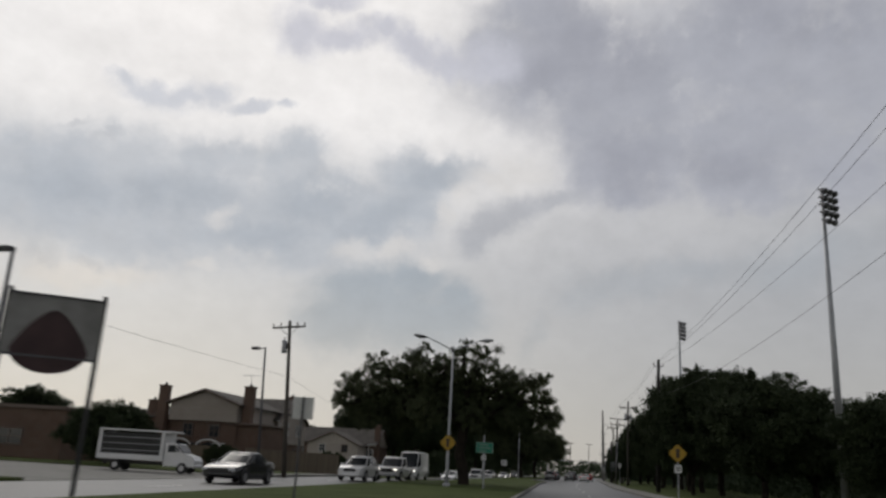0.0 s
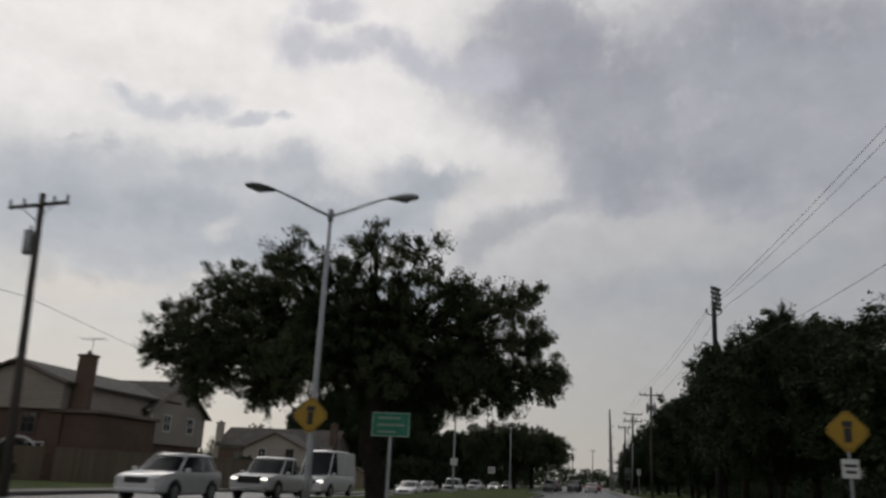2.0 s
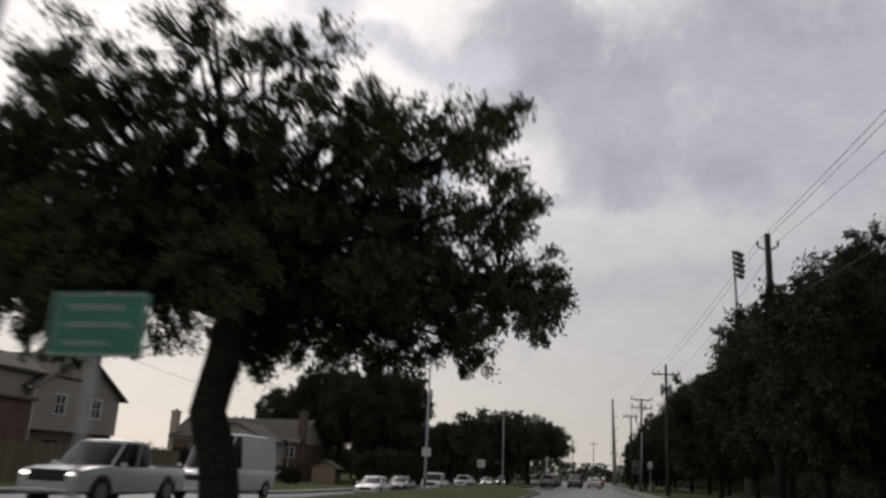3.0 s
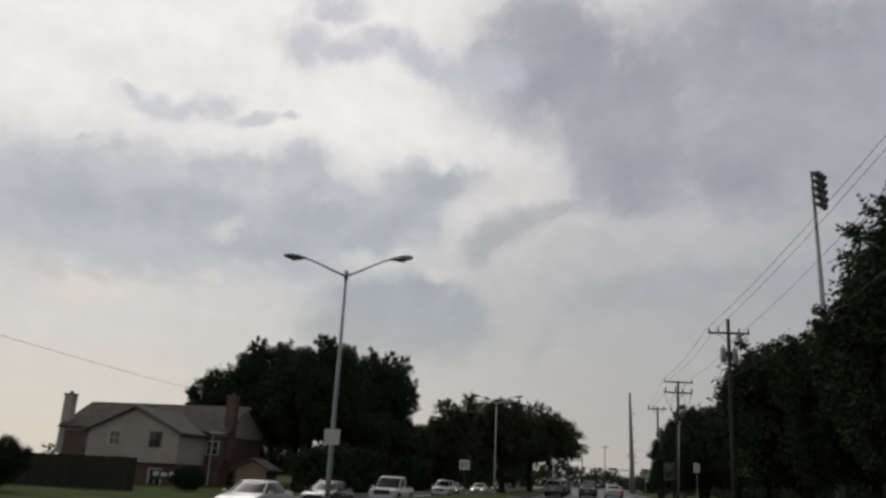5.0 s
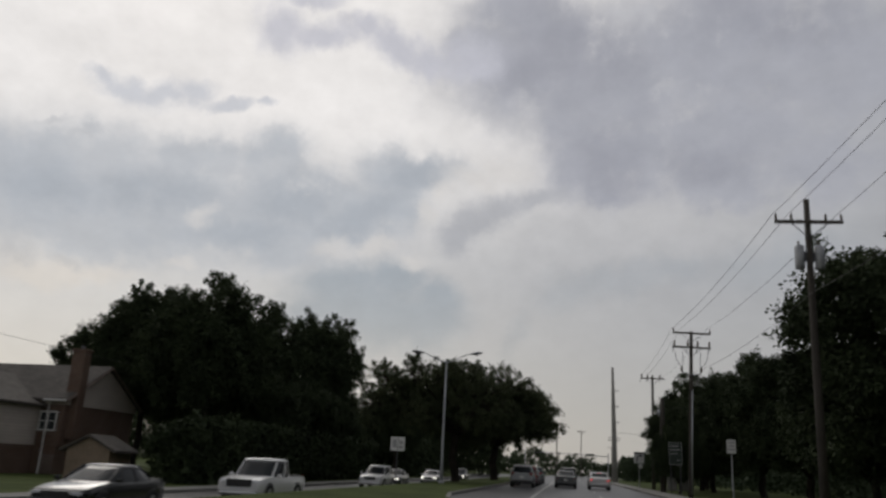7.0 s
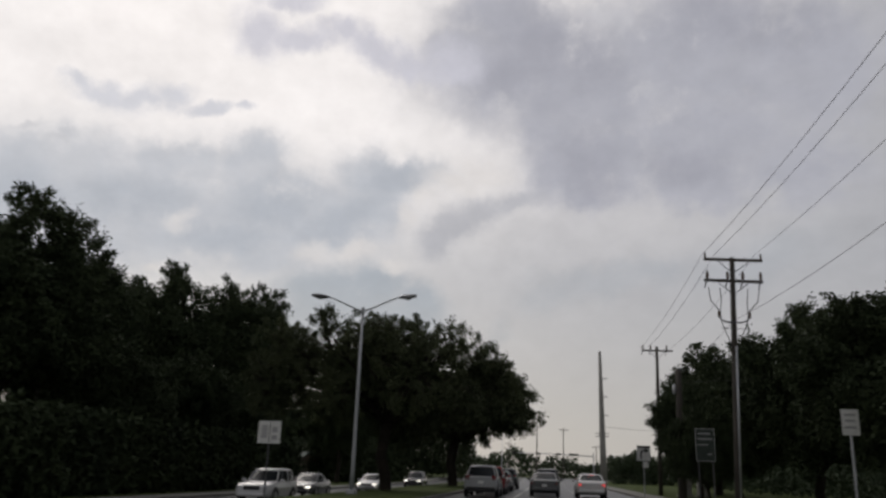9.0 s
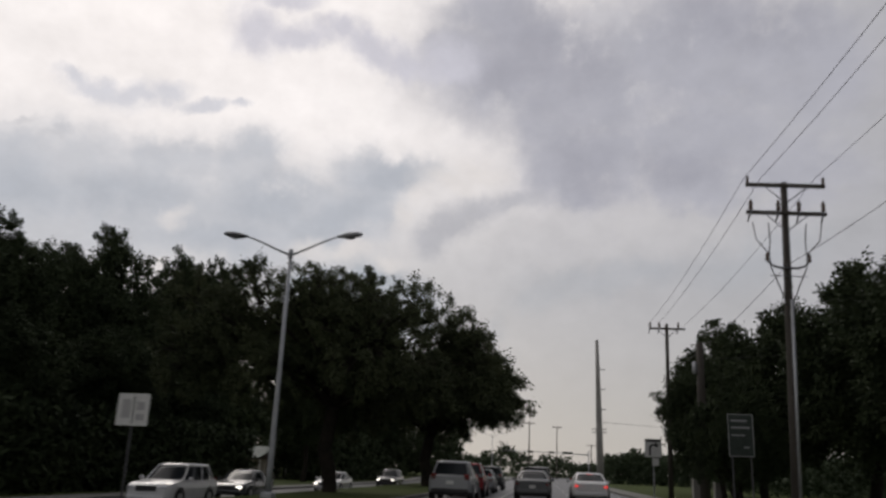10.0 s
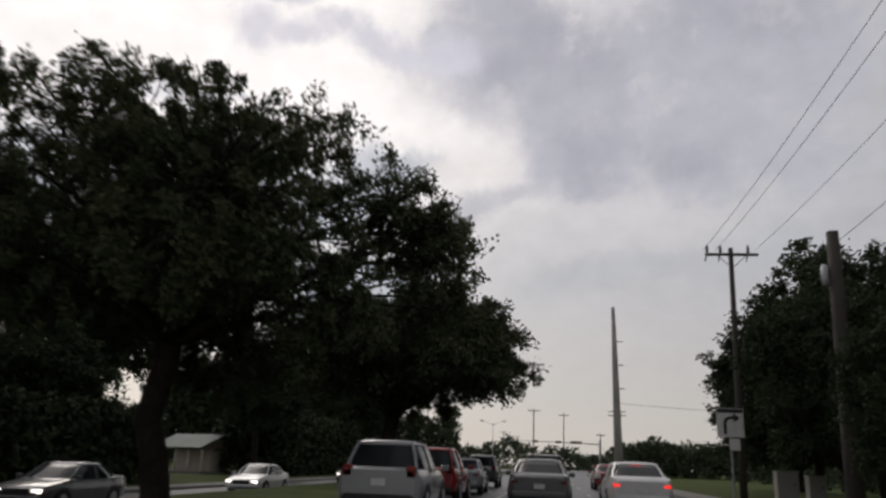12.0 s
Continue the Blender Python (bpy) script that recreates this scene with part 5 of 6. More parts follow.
def house(label, at, wing, main, heights, siding, chimneys, porch, brick_main=False):
    """An L of two gabled blocks. wing: (x0, x1, y0) of the gable that faces south; main: (x0, x1, y0, y1) of the long block behind;
    heights: top of the brick, eave and ridge of the wing, then of the main block."""
    ob = thing("house", label, "house", at)
    wx0, wx1, wy = wing
    mx0, mx1, my0, my1 = main
    wline, weave, wridge, line, eave, ridge = heights
    mid, half = (wx0 + wx1) / 2, (wx1 - wx0) / 2
    mm, mh = (my0 + my1) / 2, (my1 - my0) / 2
    deep, wdeep = (line - 0.9) / 2, (wline - 0.9) / 2
    part("wall_lower", box(bm_new(), (mid, (wy + my0) / 2 + 0.15, wdeep), (2 * half, my0 - wy, wline + 0.9)), BRICK, ob, "brown brick lower wall")
    part("wall_upper", prism(bm_new(), "y", wy - 0.25, my0 + mh, mid, half + 0.05, wline, weave, wridge - 0.3), siding, ob, "pale siding upper wall")
    part("roof", gable_roof(bm_new(), "y", wy - 0.6, my0 + mh, mid, half + 0.5, weave - 0.15, wridge), SHINGLE, ob)
    part("wall_lower", box(bm_new(), ((mx0 + mx1) / 2, mm, deep), (mx1 - mx0, 2 * mh, line + 0.9)), BRICK, ob, "brown brick lower wall")
    if brick_main:
        part("wall_upper", box(bm_new(), ((mx0 + mx1) / 2 + 0.1, mm, (line + eave) / 2), (mx1 - mx0 + 0.2, 2 * mh + 0.06, eave - line)), BRICK, ob, "brown brick upper wall")
        part("gable", prism(bm_new(), "x", mx0, mx1 + 0.3, mm, mh + 0.1, eave - 0.5, eave + 0.02, ridge - 0.25), siding, ob, "pale siding gable")
    else:
        part("wall_upper", prism(bm_new(), "x", mx0, mx1 + 0.25, mm, mh + 0.04, line, eave + 0.02, ridge - 0.25), siding, ob, "pale siding upper wall")
    part("roof", gable_roof(bm_new(), "x", mx0 - 0.5, mx1 + 0.6, mm, mh + 0.5, eave - 0.13, ridge), SHINGLE, ob)
    # fascia boards along the gables, gutters and downpipes
    for s in (-1, 1):
        part("bargeboard", tube(bm_new(), [(mid, wy - 0.62, wridge - 0.15), (mid + s * (half + 0.5), wy - 0.62, weave - 0.3)], 0.1, 4), TRIMPAINT, ob)
        part("bargeboard", tube(bm_new(), [(mx1 + 0.62, mm, ridge - 0.15), (mx1 + 0.62, mm + s * (mh + 0.5), eave - 0.28)], 0.1, 4), TRIMPAINT, ob)
    part("gutter", tube(bm_new(), [(wx1 + 0.5, my0 - 0.5, eave - 0.25), (mx1 + 0.6, my0 - 0.5, eave - 0.25)], 0.07, 6), WHITETRIM, ob)
    part("downpipe", tube(bm_new(), [(wx1 + 0.7, my0 - 0.1, -0.6), (wx1 + 0.7, my0 - 0.1, eave - 0.3)], 0.06, 6), WHITETRIM, ob)
    hi, lo = line + 1.6, line - 1.25
    if wline < 4:
        window(ob, mid - half * 0.4, wy - 0.27, hi + 0.4, 1.05, 1.25, "s")
        window(ob, mid + half * 0.5, wy - 0.27, hi + 0.4, 1.05, 1.25, "s", "dark framed window")
    else:
        for x in (mid - half * 0.45, mid + half * 0.35):
            window(ob, x, wy + 0.12, wline - 0.9, 1.05, 1.25, "s", "dark framed window")
    window(ob, mid - half * 0.3, wy + 0.12, lo, 1.9, 1.5, "s")
    window(ob, mid + half * 0.55, wy + 0.12, lo, 1.2, 1.5, "s")
    for y in (mm - mh * 0.42, mm + mh * 0.42):
        if not brick_main:
            window(ob, mx1 + 0.27, y, hi, 1.0, 1.25, "e")
        window(ob, mx1 + 0.02 + (0.2 if brick_main and lo > line else 0.0), y, lo, 1.4, 1.5, "e")
    if mx1 - wx1 > 1.2:
        window(ob, (wx1 + mx1) / 2, my0 - 0.08, hi, 1.2, 1.2, "s")
        d = part("door", box(bm_new(), ((wx1 + mx1) / 2 + 0.3, my0 - 0.03, line - 1.6), (1.0, 0.08, 2.1), 0.01), TRIMPAINT, ob, "dark brown door")
        part("door_handle", box(bm_new(), ((wx1 + mx1) / 2 + 0.7, my0 - 0.09, line - 1.65), (0.05, 0.06, 0.14)), CHROME, d)
    if wx0 - mx0 > 2.5:
        window(ob, (wx0 + mx0) / 2, my0 - 0.08, hi, 1.5, 1.3, "s")
    for x, y, z1, mat in chimneys:
        chimney(ob, x, y, 2.0, z1, mat)
    if porch:
        px, py, pz = porch
        part("porch_roof", gable_roof(bm_new(), "y", py - 1.4, py + 1.4, px, 1.8, pz - 0.9, pz), SHINGLE, ob)
        part("porch_wall", prism(bm_new(), "y", py - 1.2, py + 1.2, px, 1.4, -0.9, pz - 0.9, pz - 0.2), TANBRICK, ob, "tan brick porch")
    return ob


first_house = house("two-storey house with brown brick and siding gables darkened for shade", (0, 0, 0.1), (-37.9, -30.8, 70.8), (-44.0, -30.6, 80.6, 89.6), (4.3, 6.2, 7.5, 2.7, 5.3, 7.8), SHADED_SIDING,
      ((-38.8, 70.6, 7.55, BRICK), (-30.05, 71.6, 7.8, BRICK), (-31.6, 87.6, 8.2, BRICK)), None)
mast = part("antenna", tube(bm_new(), [(-30.4, 72.3, 6.5), (-30.4, 72.3, 9.2)], 0.025, 6), STEEL, first_house, "thin metal roof antenna")
part("boom", tube(bm_new(), [(-31.3, 72.3, 9.1), (-29.5, 72.3, 9.16)], 0.016, 5), STEEL, mast)
for k in range(7):
    x, w = -31.2 + 0.27 * k, 0.75 - 0.05 * k
    part("element", tube(bm_new(), [(x, 72.3 - w, 9.12), (x, 72.3 + w, 9.12)], 0.01, 4), STEEL, mast)
# arched white trim over the front windows, a flat-roofed brick bay and an annex with a small chimney
for x in (-36.6, -33.4):
    part("arch_trim", tube(bm_new(), [(x + 1.35 * math.cos(a * math.pi / 8), 70.55, 1.75 + 0.75 * math.sin(a * math.pi / 8)) for a in range(9)], 0.09, 6), WHITETRIM, first_house, "white arched trim")
    # solid dark panel before the wall; its colour stands for the opening's shade
    part("arch_infill", prism(bm_new(), "y", 70.5, 70.62, x, 1.3, 0.2, 1.8, 2.3), PANE, first_house, "dark panel standing for the shaded arch opening")
bay = part("bay", box(bm_new(), (-30.0, 74.6, 1.9), (3.4, 7.0, 4.4)), BRICK, first_house, "brown brick bay")
part("bay_roof", box(bm_new(), (-30.0, 74.5, 4.2), (3.9, 7.5, 0.22), 0.03), TRIMPAINT, bay, "brown flat roof")
part("annex", box(bm_new(), (-41.0, 76.0, 2.0), (6.0, 8.8, 5.6)), BRICK, first_house, "brown brick annex")
part("annex_roof", gable_roof(bm_new(), "x", -44.3, -37.9, 76.0, 4.8, 4.6, 5.5), SHINGLE, first_house)
chimney(first_house, -41.2, 73.0, 4.0, 6.2, BRICK)
house("two-storey house with pale siding gables and white chimney", (0.45, 0, -0.15), (-44.1, -35.3, 128.6), (-50.2, -33.7, 133.4, 142.0), (1.5, 4.3, 6.4, 1.5, 4.7, 7.3), SIDING,
      ((-50.6, 134.0, 7.6, SIDING), (-33.4, 134.2, 7.9, BRICK)), (-28.6, 130.4, 2.3), True)

ob = thing("brick_building", "plain single-storey brown brick building with flat roof", "building", (-47.2, 59.5, 0.1), 6)
part("wall", box(bm_new(), (0, 0, 2.0), (16, 10, 4.0)), BRICK, ob, "brown brick wall")
part("parapet", box(bm_new(), (0, 0, 4.12), (16.3, 10.3, 0.3), 0.03), TRIMPAINT, ob, "brown metal parapet")
p = part("door", box(bm_new(), (-3.0, -5.03, 1.1), (1.8, 0.08, 2.2), 0.01), PANE, ob, "glazed double door")
part("frame", box(bm_new(), (-3.0, -5.06, 2.25), (2.0, 0.1, 0.1)), TRIMPAINT, p)
window(ob, 3.5, -5.03, 1.7, 2.2, 1.3, "s")

ob = thing("pavilion", "small gabled pavilion with pale green roof and columns", "building", (-31.5, 203.0, -0.5), -22)
ob.scale = (0.62, 0.62, 0.62)
part("roof", gable_roof(bm_new(), "x", -5.5, 4.6, 0, 4.6, 3.7, 5.7), GREENROOF, ob, "pale green metal roof")
part("gable", prism(bm_new(), "x", -5.0, 4.2, 0, 4.0, 3.4, 3.6, 5.4), TRIMPAINT, ob)
part("base", box(bm_new(), (0, 0, -0.2), (9.0, 8.0, 1.2), 0.03), CONCRETE, ob)
for x in (-4.0, -1.3, 1.3, 4.0):
    for y in (-3.6, 3.6):
        part("column", tube(bm_new(), [(x, y, 0.3), (x, y, 3.5)], [0.22, 0.18], 10), WHITETRIM, ob, "white round column", True)
part("back_wall", box(bm_new(), (0, 0.5, 1.9), (7.0, 4.0, 3.2)), SIDING, ob, "pale back wall")

DARKFENCE = material("dark_weathered_boards", (0.018, 0.017, 0.014), (0.045, 0.042, 0.034), 0.85, grain=20, blotch=0.8, vary=0.2)
# fences between road and houses
def fence(label, x0, y0, x1, y1, tall, board, mat=FENCEWOOD):
    d = Vector((x1 - x0, y1 - y0, 0))
    turn = math.degrees(math.atan2(d.y, d.x))
    ob = thing("fence", label, "fence", (x0, y0, 0.1), turn)
    n = int(d.length / board)
    bm = box(bm_new(), (board / 2 - 0.004, 0, tall / 2 - 0.35), (board - 0.012, 0.025, tall + 0.7), 0.004)
    me = solid("board", bm, mat)
    rng = random.Random(int(abs(x0) * 10))
    for i in range(n):
        b = new("board", me)
        b.parent = ob
        b.location = (i * board, rng.uniform(-0.008, 0.008), rng.uniform(-0.03, 0.02))
    for i in range(int(d.length / 2.4) + 1):
        part("post", box(bm_new(), (i * 2.4, 0.07, tall / 2 - 0.4), (0.09, 0.09, tall + 0.75), 0.006), mat, ob)
    for z in (0.4, tall - 0.3):
        part("rail", box(bm_new(), (d.length / 2, 0.03, z), (d.length, 0.035, 0.09)), mat, ob)
    return ob


fence("weathered brown board fence in front of the houses", -27.5, 66.5, -26.5, 92.0, 1.9, 0.3)
fence("weathered brown board fence in front of the houses", -41.0, 66.2, -27.8, 66.2, 1.9, 0.3)
fence("dark weathered board fence beside the house", -52.0, 112.6, -28.6, 112.0, 1.55, 0.3, DARKFENCE)

SHRUB = "large dark rounded shrub beside the forecourt"
shrub = tree("shrub", SHRUB, (-32.3, 52.0, 0.02), (0, 0, 2.35, 4.5, 3.2, 2.65), 30, 0.4, 70, 0.18, 0.12, 41, LEAF_B, group="shrubs", cover=0.85, low=0.9)
for x, y, s in ((-30.5, 100.5, 0.62), (-27.5, 117.0, 0.37), (-26.3, 59.0, 0.42)):
    copy_thing(shrub, pose(x, y, 0.1 + dip(y), 0, 0, 40 * x) @ Matrix.Diagonal((s, s, s, 1)))

ob = thing("banner", "dark banner with white lettering on short stakes before the house", "banner", (-32.7, 124.0, -0.45))
p = part("cloth", box(bm_new(), (0, 0, 0.95), (3.6, 0.02, 0.72)), SIGN_D, ob)
bars(p, ((-1.35, 1.0, 0.5, 0.34), (-0.62, 0.95, 0.55, 0.3), (0.1, 1.0, 0.5, 0.36), (0.8, 0.93, 0.5, 0.3), (1.4, 1.0, 0.35, 0.3)), SIGN_W)
for x in (-1.7, 1.7):
    part("stake", tube(bm_new(), [(x, 0.03, 0), (x, 0.03, 1.4)], 0.03, 6), DARKSTEEL, ob)


# ---- vehicles ----
def loft_half(stations, section):
    """Rings across a vehicle: section(w, zb, zt) gives the points of one side, from the bottom's middle to the top's middle."""
    rings = []
    for y, w, zb, zt in stations:
        half = section(w, zb, zt)
        rings.append([(x, y, z) for x, z in half] + [(-x, y, z) for x, z in reversed(half)])
    return rings


def body_section(w, zb, zt):
    h = zt - zb
    return [(w * 0.78, zb), (w * 0.96, zb + 0.1 * h), (w, zb + 0.42 * h), (w * 0.985, zb + 0.7 * h), (w * 0.93, zt - 0.05 * h), (w * 0.8, zt)]


FORMS = {
    # length, half width, body stations (y from the rear, share of half width, bottom, top), cabin (y rear base, y rear roof, y front roof, y front base), belt, roof, wheel radius, axles
    "sedan": (4.85, 0.92, ((0.0, .80, .42, .92), (.12, .92, .30, 1.02), (.6, .99, .22, 1.06), (1.5, 1, .2, .98), (3.0, 1, .2, .98), (3.5, .99, .2, .97), (4.3, .95, .24, .84), (4.7, .88, .28, .74), (4.85, .76, .38, .62)), (0.62, 1.45, 2.75, 3.65), 0.96, 1.46, 0.33, (1.0, 3.85)),
    "suv": (4.75, 0.95, ((0.0, .86, .46, 1.05), (.1, .96, .36, 1.12), (.6, 1, .28, 1.12), (1.5, 1, .26, 1.1), (3.0, 1, .26, 1.1), (3.5, .99, .26, 1.08), (4.3, .96, .3, 0.98), (4.62, .9, .34, 0.9), (4.75, .78, .44, .78)), (0.1, 0.5, 2.65, 3.5), 1.08, 1.72, 0.37, (0.95, 3.75)),
    "pickup": (5.7, 0.99, ((0.0, .92, .5, 1.08), (.08, .97, .42, 1.12), (.6, 1, .34, 1.12), (2.0, 1, .32, 1.12), (3.8, 1, .32, 1.12), (4.3, .99, .32, 1.12), (5.2, .97, .36, 1.06), (5.6, .93, .4, 0.98), (5.7, .84, .5, .86)), (1.95, 2.15, 3.5, 4.3), 1.1, 1.85, 0.4, (1.2, 4.7)),
    "van": (5.9, 1.02, ((0.0, .94, .45, 1.2), (.08, .98, .35, 1.25), (.6, 1, .3, 1.25), (2.0, 1, .28, 1.25), (4.2, 1, .28, 1.25), (4.9, .98, .28, 1.22), (5.5, .94, .32, 1.08), (5.8, .86, .38, 0.98), (5.9, .76, .48, .84)), (0.05, 0.15, 4.2, 5.1), 1.22, 2.55, 0.36, (1.1, 4.8)),
}


def vehicle(form, mat, label, at, turn, head=None, tail=None, category="car"):
    """A road vehicle standing on its wheels; its nose points along +y before the turn."""
    length, hw, stations, (c0, c1, c2, c3), belt, roof, wr, axles = FORMS[form]
    ob = thing({"sedan": "sedan_car", "suv": "suv_car", "pickup": "pickup_truck", "van": "delivery_van"}[form], label, category, at, turn, group="traffic")
    mid = length / 2
    bm = bm_new()
    quadstrip(bm, loft_half([(y - mid, w * hw, zb, zt) for y, w, zb, zt in stations], body_section))
    body = part("body", bm, mat, ob, smooth=True)
    body.data.set_sharp_from_angle(angle=radians(38))
    rw = hw * (0.72 if form in ("sedan", "suv") else 0.84)
    bw = hw * 0.93

    def outline(t, z, grow=1.0):
        """The cabin's plan at a share t of its height, a rectangle with round corners."""
        ya, yb, w = c0 + (c1 - c0) * t - mid, c3 + (c2 - c3) * t - mid, bw + (rw - bw) * t ** 1.4
        ym, yh = (ya + yb) / 2, (yb - ya) / 2
        pts = []
        for k in range(24):
            c, q = math.cos(2 * math.pi * k / 24 + 0.13), math.sin(2 * math.pi * k / 24 + 0.13)
            n = (abs(c) ** 5 + abs(q) ** 5) ** -0.2
            pts.append((w * grow * c * n, ym + yh * grow * q * n, z))
        return pts

    # cabin: glass all round, with roof and pillars over it
    low = belt - 0.04
    g = [outline(t, low + (roof - 0.07 - low) * t) for t in (0, 0.25, 0.5, 0.75, 1.0)]
    part("cabin_glass", _glass(g), CARGLASS, ob, "dark tinted glass", True).data.set_sharp_from_angle(angle=radians(50))
    rf = [outline(0.9, roof - 0.13, 1.015), outline(1.0, roof - 0.075, 1.012), outline(1.0, roof - 0.035, 0.96), outline(1.0, roof - 0.01, 0.8), outline(1.0, roof + 0.005, 0.45)]
    part("roof_panel", _glass(rf), mat, ob, smooth=True)
    mb, mt = (c0 + c3) / 2, (c1 + c2) / 2
    spans = [(mb + (c0 - mb) * 0.885, mt + (c1 - mt) * 0.885, 0.885), (mb + (c3 - mb) * 0.885, mt + (c2 - mt) * 0.885, 0.885), (mb - 0.1, mt - 0.05, 1.0)]
    for yb, yt, k in spans:
        for s in (-1, 1):
            part("pillar", tube(bm_new(), [(s * bw * k, yb - mid, belt - 0.05), (s * (bw + (rw - bw) * 0.38) * k, yb + (yt - yb) * 0.5 - mid, (belt + roof) / 2 - 0.05), (s * rw * k, yt - mid, roof - 0.06)], 0.04, 6), mat, ob)
    if form == "van":
        for s in (-1, 1):
            part("side_panel", _glass([[(s * (bw + 0.02), c0 - mid, belt - 0.05), (s * (bw + 0.02), 3.6 - mid, belt - 0.05), (s * (rw + 0.02), 3.6 - mid, roof - 0.06), (s * (rw + 0.02), c1 - mid, roof - 0.06)],
                                       [(s * (bw - 0.04), c0 - mid, belt - 0.05), (s * (bw - 0.04), 3.6 - mid, belt - 0.05), (s * (rw - 0.04), 3.6 - mid, roof - 0.06), (s * (rw - 0.04), c1 - mid, roof - 0.06)]]), mat, ob)
    if form == "pickup":
        part("bed", box(bm_new(), (0, 0.95 - mid, 1.13), (hw * 1.7, 1.7, 0.04)), BLACKTRIM, ob, "dark load bed")
    for y in axles:
        for s in (-1, 1):
            x = s * (hw - 0.1)
            tyre = part("wheel", tube(bm_new(), [(x - 0.11, y - mid, wr), (x - 0.09, y - mid, wr), (x + 0.09, y - mid, wr), (x + 0.11, y - mid, wr)], [wr * 0.9, wr, wr, wr * 0.9], 18), RUBBER, ob, "black tyre")
            part("rim", tube(bm_new(), [(x + s * 0.09, y - mid, wr), (x + s * 0.118, y - mid, wr), (x + s * 0.122, y - mid, wr)], [wr * 0.64, wr * 0.6, wr * 0.3], 14), RIM, tyre, "alloy rim")
            part("wheel_arch", tube(bm_new(), [(s * (hw * 0.985), y - mid + wr * 1.12 * math.cos(a), wr + wr * 1.12 * math.sin(a)) for a in (math.pi * k / 8 for k in range(9))], 0.035, 5), BLACKTRIM, ob)
    fz = stations[-2][3] - 0.12
    rz = 0.8 if form == "sedan" else 0.92
    for s in (-1, 1):
        part("headlight", box(bm_new(), (s * hw * 0.68, mid - 0.1, fz), (hw * 0.32, 0.2, 0.12), 0.04), head or HEADLENS, ob, "headlamp")
        tall = 0.12 if form == "sedan" else 0.26
        part("taillight", box(bm_new(), (s * hw * 0.74, 0.1 - mid, rz + (0 if form == "sedan" else 0.1)), (hw * 0.24, 0.2, tall), 0.03), tail or TAILRED, ob, "red tail lamp")
        part("mirror", box(bm_new(), (s * (hw + 0.1), c3 - mid - 0.35, belt + 0.04), (0.2, 0.1, 0.14), 0.03), mat, ob)
    part("grille", box(bm_new(), (0, mid - 0.03, fz - 0.03), (hw * (0.9 if form != 'pickup' else 1.1), 0.1, 0.2 if form != 'pickup' else 0.3), 0.02), BLACKTRIM, ob, "dark grille")
    part("bumper", box(bm_new(), (0, mid - 0.04, 0.42), (hw * 1.65, 0.18, 0.16), 0.05), mat if form != "pickup" else CHROME, ob)
    part("bumper", box(bm_new(), (0, 0.07 - mid, 0.46), (hw * 1.68, 0.2, 0.2), 0.05), BLACKTRIM if form == "suv" else mat, ob)
    part("number_plate", box(bm_new(), (0, -mid - 0.02, rz - 0.12), (0.31, 0.02, 0.15), 0.004), SIGN_W, ob, "plain pale plate")
    if tail is not None:
        part("brake_light", box(bm_new(), (0, c1 - mid - 0.03, roof - 0.1), (0.3, 0.03, 0.03)), tail, ob, "high red brake lamp")
    return ob


def _glass(rings):
    bm = bm_new()
    quadstrip(bm, rings)
    bmesh.ops.recalc_face_normals(bm, faces=bm.faces[:])
    return bm


# waiting and moving on this side
vehicle("sedan", WHITE, "white sedan with its red brake lamps lit", (2.95, 157.3, 0), 0, tail=TAILLIT)
vehicle("sedan", GREY, "dark grey sedan waiting in the lane", (0.1, 157.5, 0), 0)
vehicle("suv", SILVER, "silver estate car waiting in the turn lane", (-3.3, 151.3, 0), 0)
vehicle("suv", RED, "dark red sport utility car waiting in the turn lane", (-3.3, 158.3, 0), 0)
vehicle("suv", BLACK, "black sport utility car waiting in the lane", (0.2, 167.5, 0), 0)
vehicle("sedan", SILVER, "silver sedan waiting in the turn lane", (-3.3, 167.5, 0), 0)
vehicle("suv", GREY, "dark grey sport utility car in the queue", (-3.3, 178.0, 0), 0)
vehicle("sedan", RED, "red sedan in the outer lane", (3.9, 181.0, 0), 0, tail=TAILLIT)
vehicle("pickup", BLACK, "dark pickup truck in the queue", (0.3, 182.0, 0), 0)
vehicle("sedan", WHITE, "white sedan far along the lane", (0.3, 205.0, 0), 0)
# coming the other way
vehicle("sedan", BLACK, "black sedan on the far carriageway", (-13.0, 33.0, dip(33.0)), 180)
vehicle("suv", WHITE, "white sport utility car ahead of the pickup truck", (-12.6, 52.4, dip(52.4)), 180)
vehicle("pickup", WHITE, "white pickup truck with headlamps lit", (-11.9, 60.6, dip(60.6)), 180, head=HEADLIT, category="pickup truck")
vehicle("van", WHITE, "tall white delivery van with headlamps lit", (-12.4, 69.5, dip(69.5)), 180, head=HEADLIT, category="van")
vehicle("sedan", WHITE, "white sedan on the far carriageway", (-13.2, 96.0, dip(96.0)), 180)
vehicle("sedan", BLACK, "black sedan on the far carriageway", (-14.0, 108.0, dip(108.0)), 180)
vehicle("pickup", WHITE, "white pickup truck on the far carriageway", (-13.0, 119.0, dip(119.0)), 180, category="pickup truck")
vehicle("suv", WHITE, "white sport utility car on the far carriageway", (-14.4, 146.5, dip(146.5)), 180)
vehicle("sedan", GREY, "dark grey sedan with headlamps lit", (-15.0, 156.0, dip(156.0)), 180, head=HEADLIT)
vehicle("sedan", WHITE, "white sedan with headlamps lit", (-14.2, 171.5, dip(171.5)), 180, head=HEADLIT)
vehicle("suv", BLACK, "black sport utility car with headlamps lit", (-13.6, 190.0, dip(190.0)), 180, head=HEADLIT)

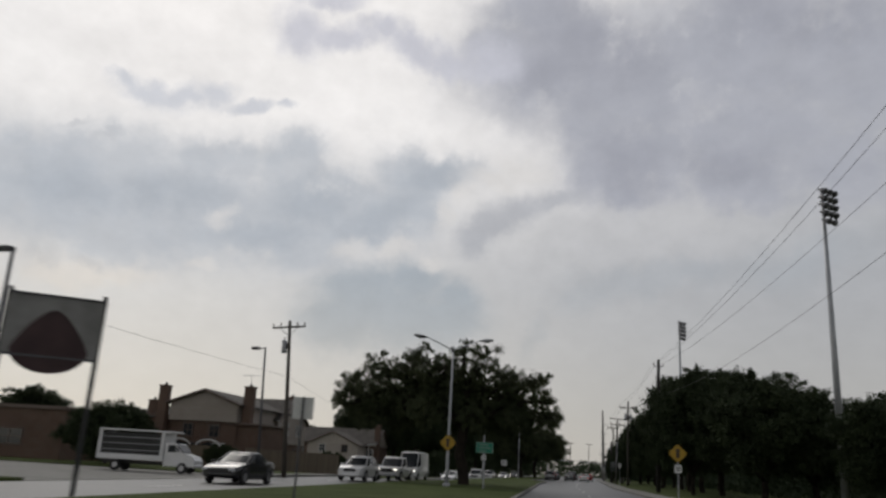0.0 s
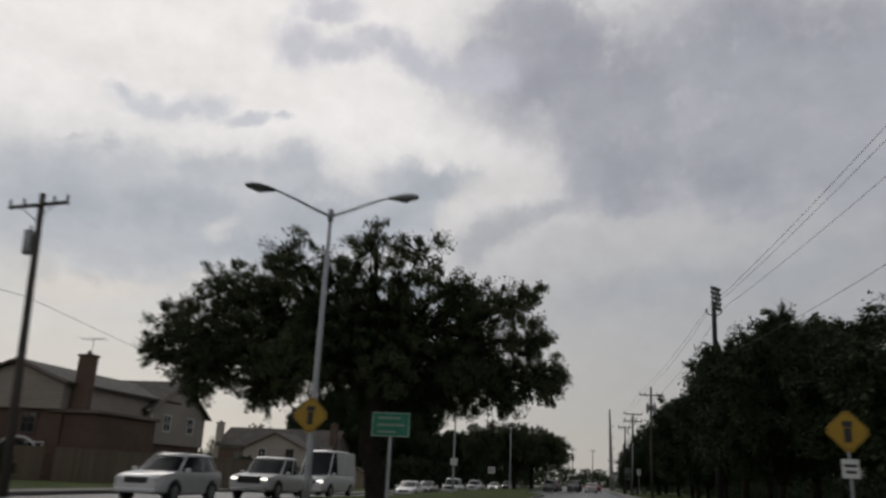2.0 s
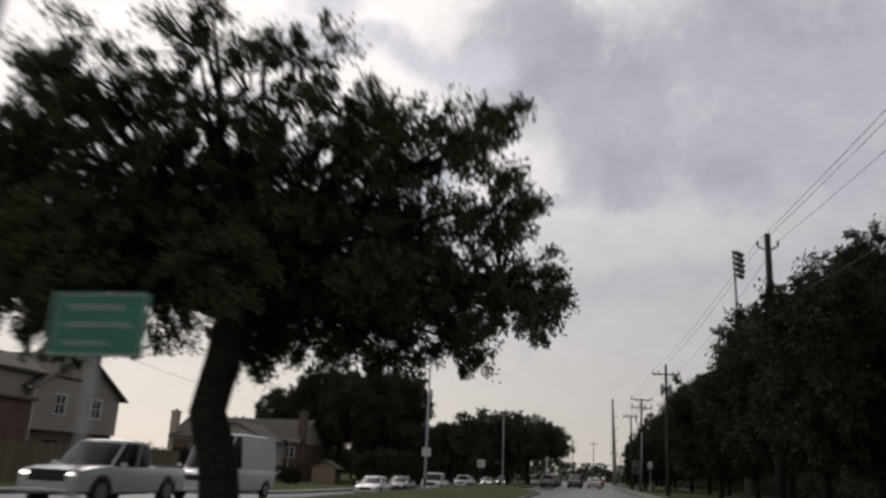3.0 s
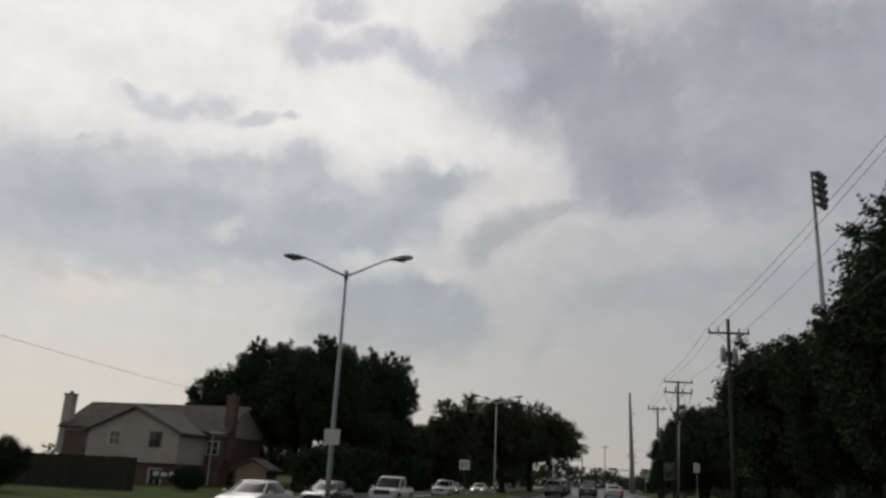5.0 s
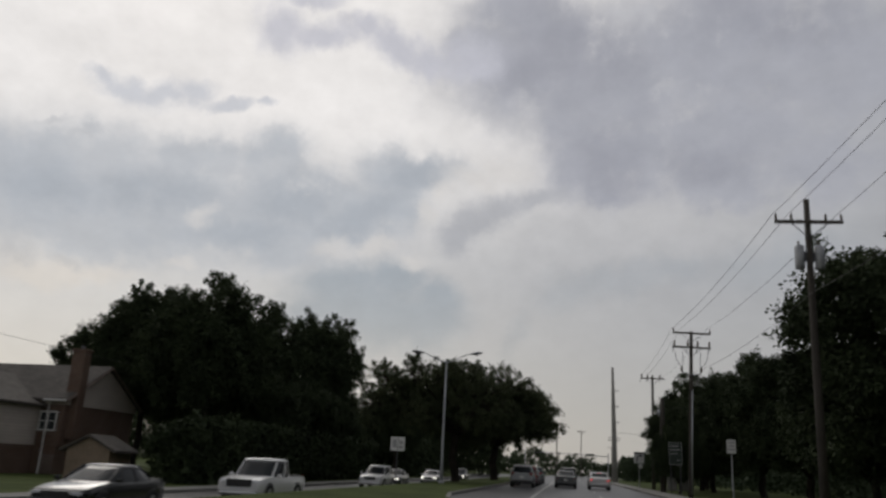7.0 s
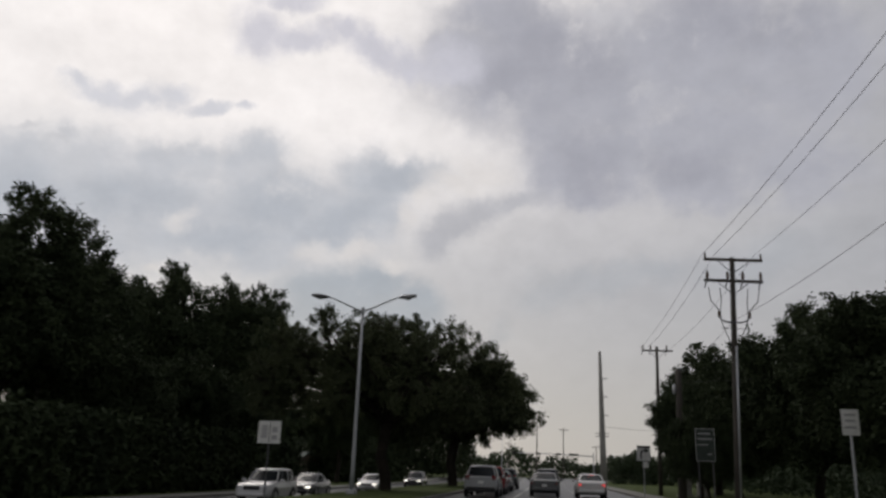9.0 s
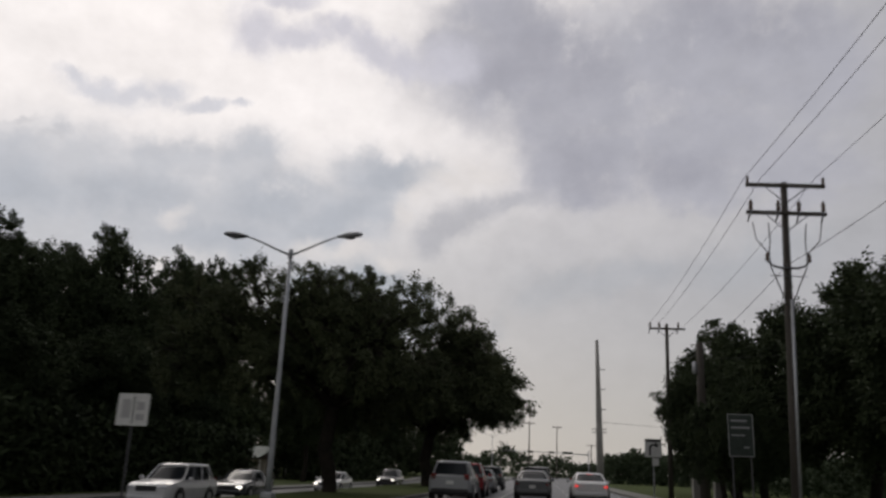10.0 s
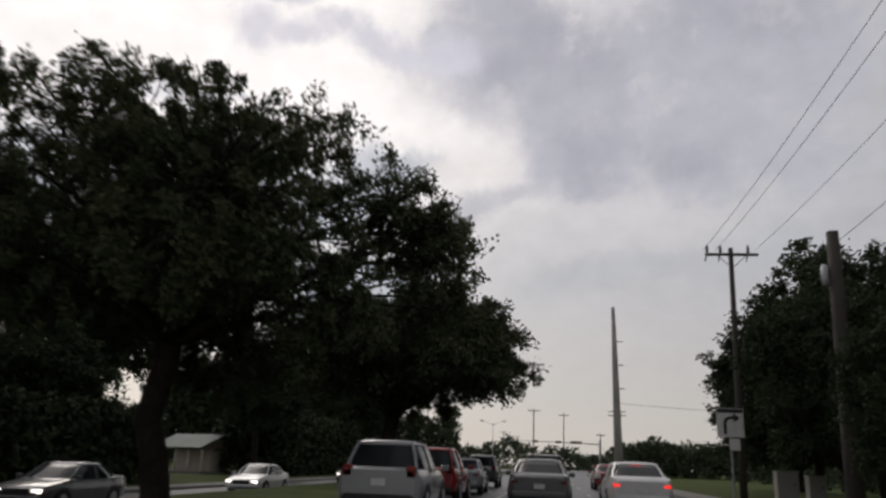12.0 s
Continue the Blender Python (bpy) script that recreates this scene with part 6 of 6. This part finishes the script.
# the box truck on the forecourt, turned towards the road
ob = thing("box_truck", "white box truck with slatted open sides on the forecourt", "truck", (-22.3, 41.9, 0.02), -84)
ob.scale = (0.8, 0.8, 0.82)
part("chassis", box(bm_new(), (0, -0.7, 0.62), (0.9, 7.2, 0.22), 0.02), BLACKTRIM, ob, "black chassis")
part("cargo_box", box(bm_new(), (0, -1.9, 1.0), (2.2, 5.2, 0.4), 0.03), WHITE, ob, "white cargo bed")
part("roof_panel", box(bm_new(), (0, -1.6, 2.92), (2.24, 5.8, 0.12), 0.03), WHITE, ob)
part("end_panel", box(bm_new(), (0, -4.44, 2.0), (2.2, 0.1, 1.9), 0.02), WHITE, ob)
part("end_panel", box(bm_new(), (0, 0.62, 2.0), (2.2, 0.1, 1.9), 0.02), WHITE, ob)
# one black block, added to make the inside of the box dark
part("load", box(bm_new(), (0, -1.9, 1.95), (1.9, 4.8, 1.6), 0.05), BLACKTRIM, ob, "plain black block filling the box")
for s in (-1, 1):
    for z in (1.5, 1.95, 2.4):
        part("side_rail", box(bm_new(), (s * 1.06, -1.9, z), (0.05, 5.0, 0.05), 0.01), SILVER, ob)
    for y in (-4.3, 0.5):
        part("side_post", box(bm_new(), (s * 1.06, y, 2.0), (0.06, 0.12, 1.75)), WHITE, ob)
bm = bm_new()
quadstrip(bm, [[(-w, y, z0), (w, y, z0), (w, y, z1), (-w, y, z1)] for y, w, z0, z1 in ((0.75, 0.95, 0.5, 2.15), (1.6, 0.95, 0.5, 2.12), (2.15, 0.93, 0.5, 1.45), (2.9, 0.88, 0.5, 1.25), (3.1, 0.82, 0.55, 0.95))])
cab = part("cab", bm, WHITE, ob, "white cab")
part("windscreen", _glass([[(-0.85, 1.66, 2.06), (0.85, 1.66, 2.06), (0.85, 2.13, 1.5), (-0.85, 2.13, 1.5)], [(-0.85, 1.69, 2.08), (0.85, 1.69, 2.08), (0.85, 2.17, 1.52), (-0.85, 2.17, 1.52)]]), CARGLASS, cab)
for s in (-1, 1):
    part("side_window", box(bm_new(), (s * 0.955, 1.3, 1.75), (0.02, 0.62, 0.5), 0.005), CARGLASS, cab)
    part("mirror", box(bm_new(), (s * 1.15, 1.85, 1.7), (0.2, 0.08, 0.34), 0.02), BLACKTRIM, cab)
    part("headlight", box(bm_new(), (s * 0.62, 3.08, 0.86), (0.34, 0.1, 0.18), 0.03), HEADLENS, cab)
    for y in (-3.0, 2.2):
        w = part("wheel", tube(bm_new(), [(s * 0.82 - 0.13, y, 0.4), (s * 0.82 - 0.1, y, 0.4), (s * 0.82 + 0.1, y, 0.4), (s * 0.82 + 0.13, y, 0.4)], [0.36, 0.4, 0.4, 0.36], 18), RUBBER, ob, "black tyre")
        part("rim", tube(bm_new(), [(s * 0.93, y, 0.4), (s * 0.957, y, 0.4)], [0.24, 0.2], 12), RIM, w)
part("bumper", box(bm_new(), (0, 3.12, 0.55), (1.8, 0.16, 0.22), 0.04), CHROME, ob)


# pale utility boxes beside the trees
for x, y, w, h in ((10.6, 168.6, 0.9, 1.15), (11.9, 168.9, 0.7, 1.0)):
    ob = thing("utility_box", "pale grey steel utility box on a concrete pad", "utility box", (x, y, 0.1), group="utility boxes")
    part("cabinet", box(bm_new(), (0, 0, 0.08 + h / 2), (w, 0.6, h), 0.03), PALEPOLE, ob)
    part("lid", box(bm_new(), (0, 0, 0.11 + h), (w + 0.06, 0.66, 0.06), 0.02), PALEPOLE, ob)
    part("pad", box(bm_new(), (0, 0, 0.04), (w + 0.3, 0.9, 0.1), 0.01), CONCRETE, ob)
    part("latch", box(bm_new(), (w * 0.3, -0.31, 0.1 + h * 0.55), (0.05, 0.04, 0.14), 0.01), DARKSTEEL, ob)
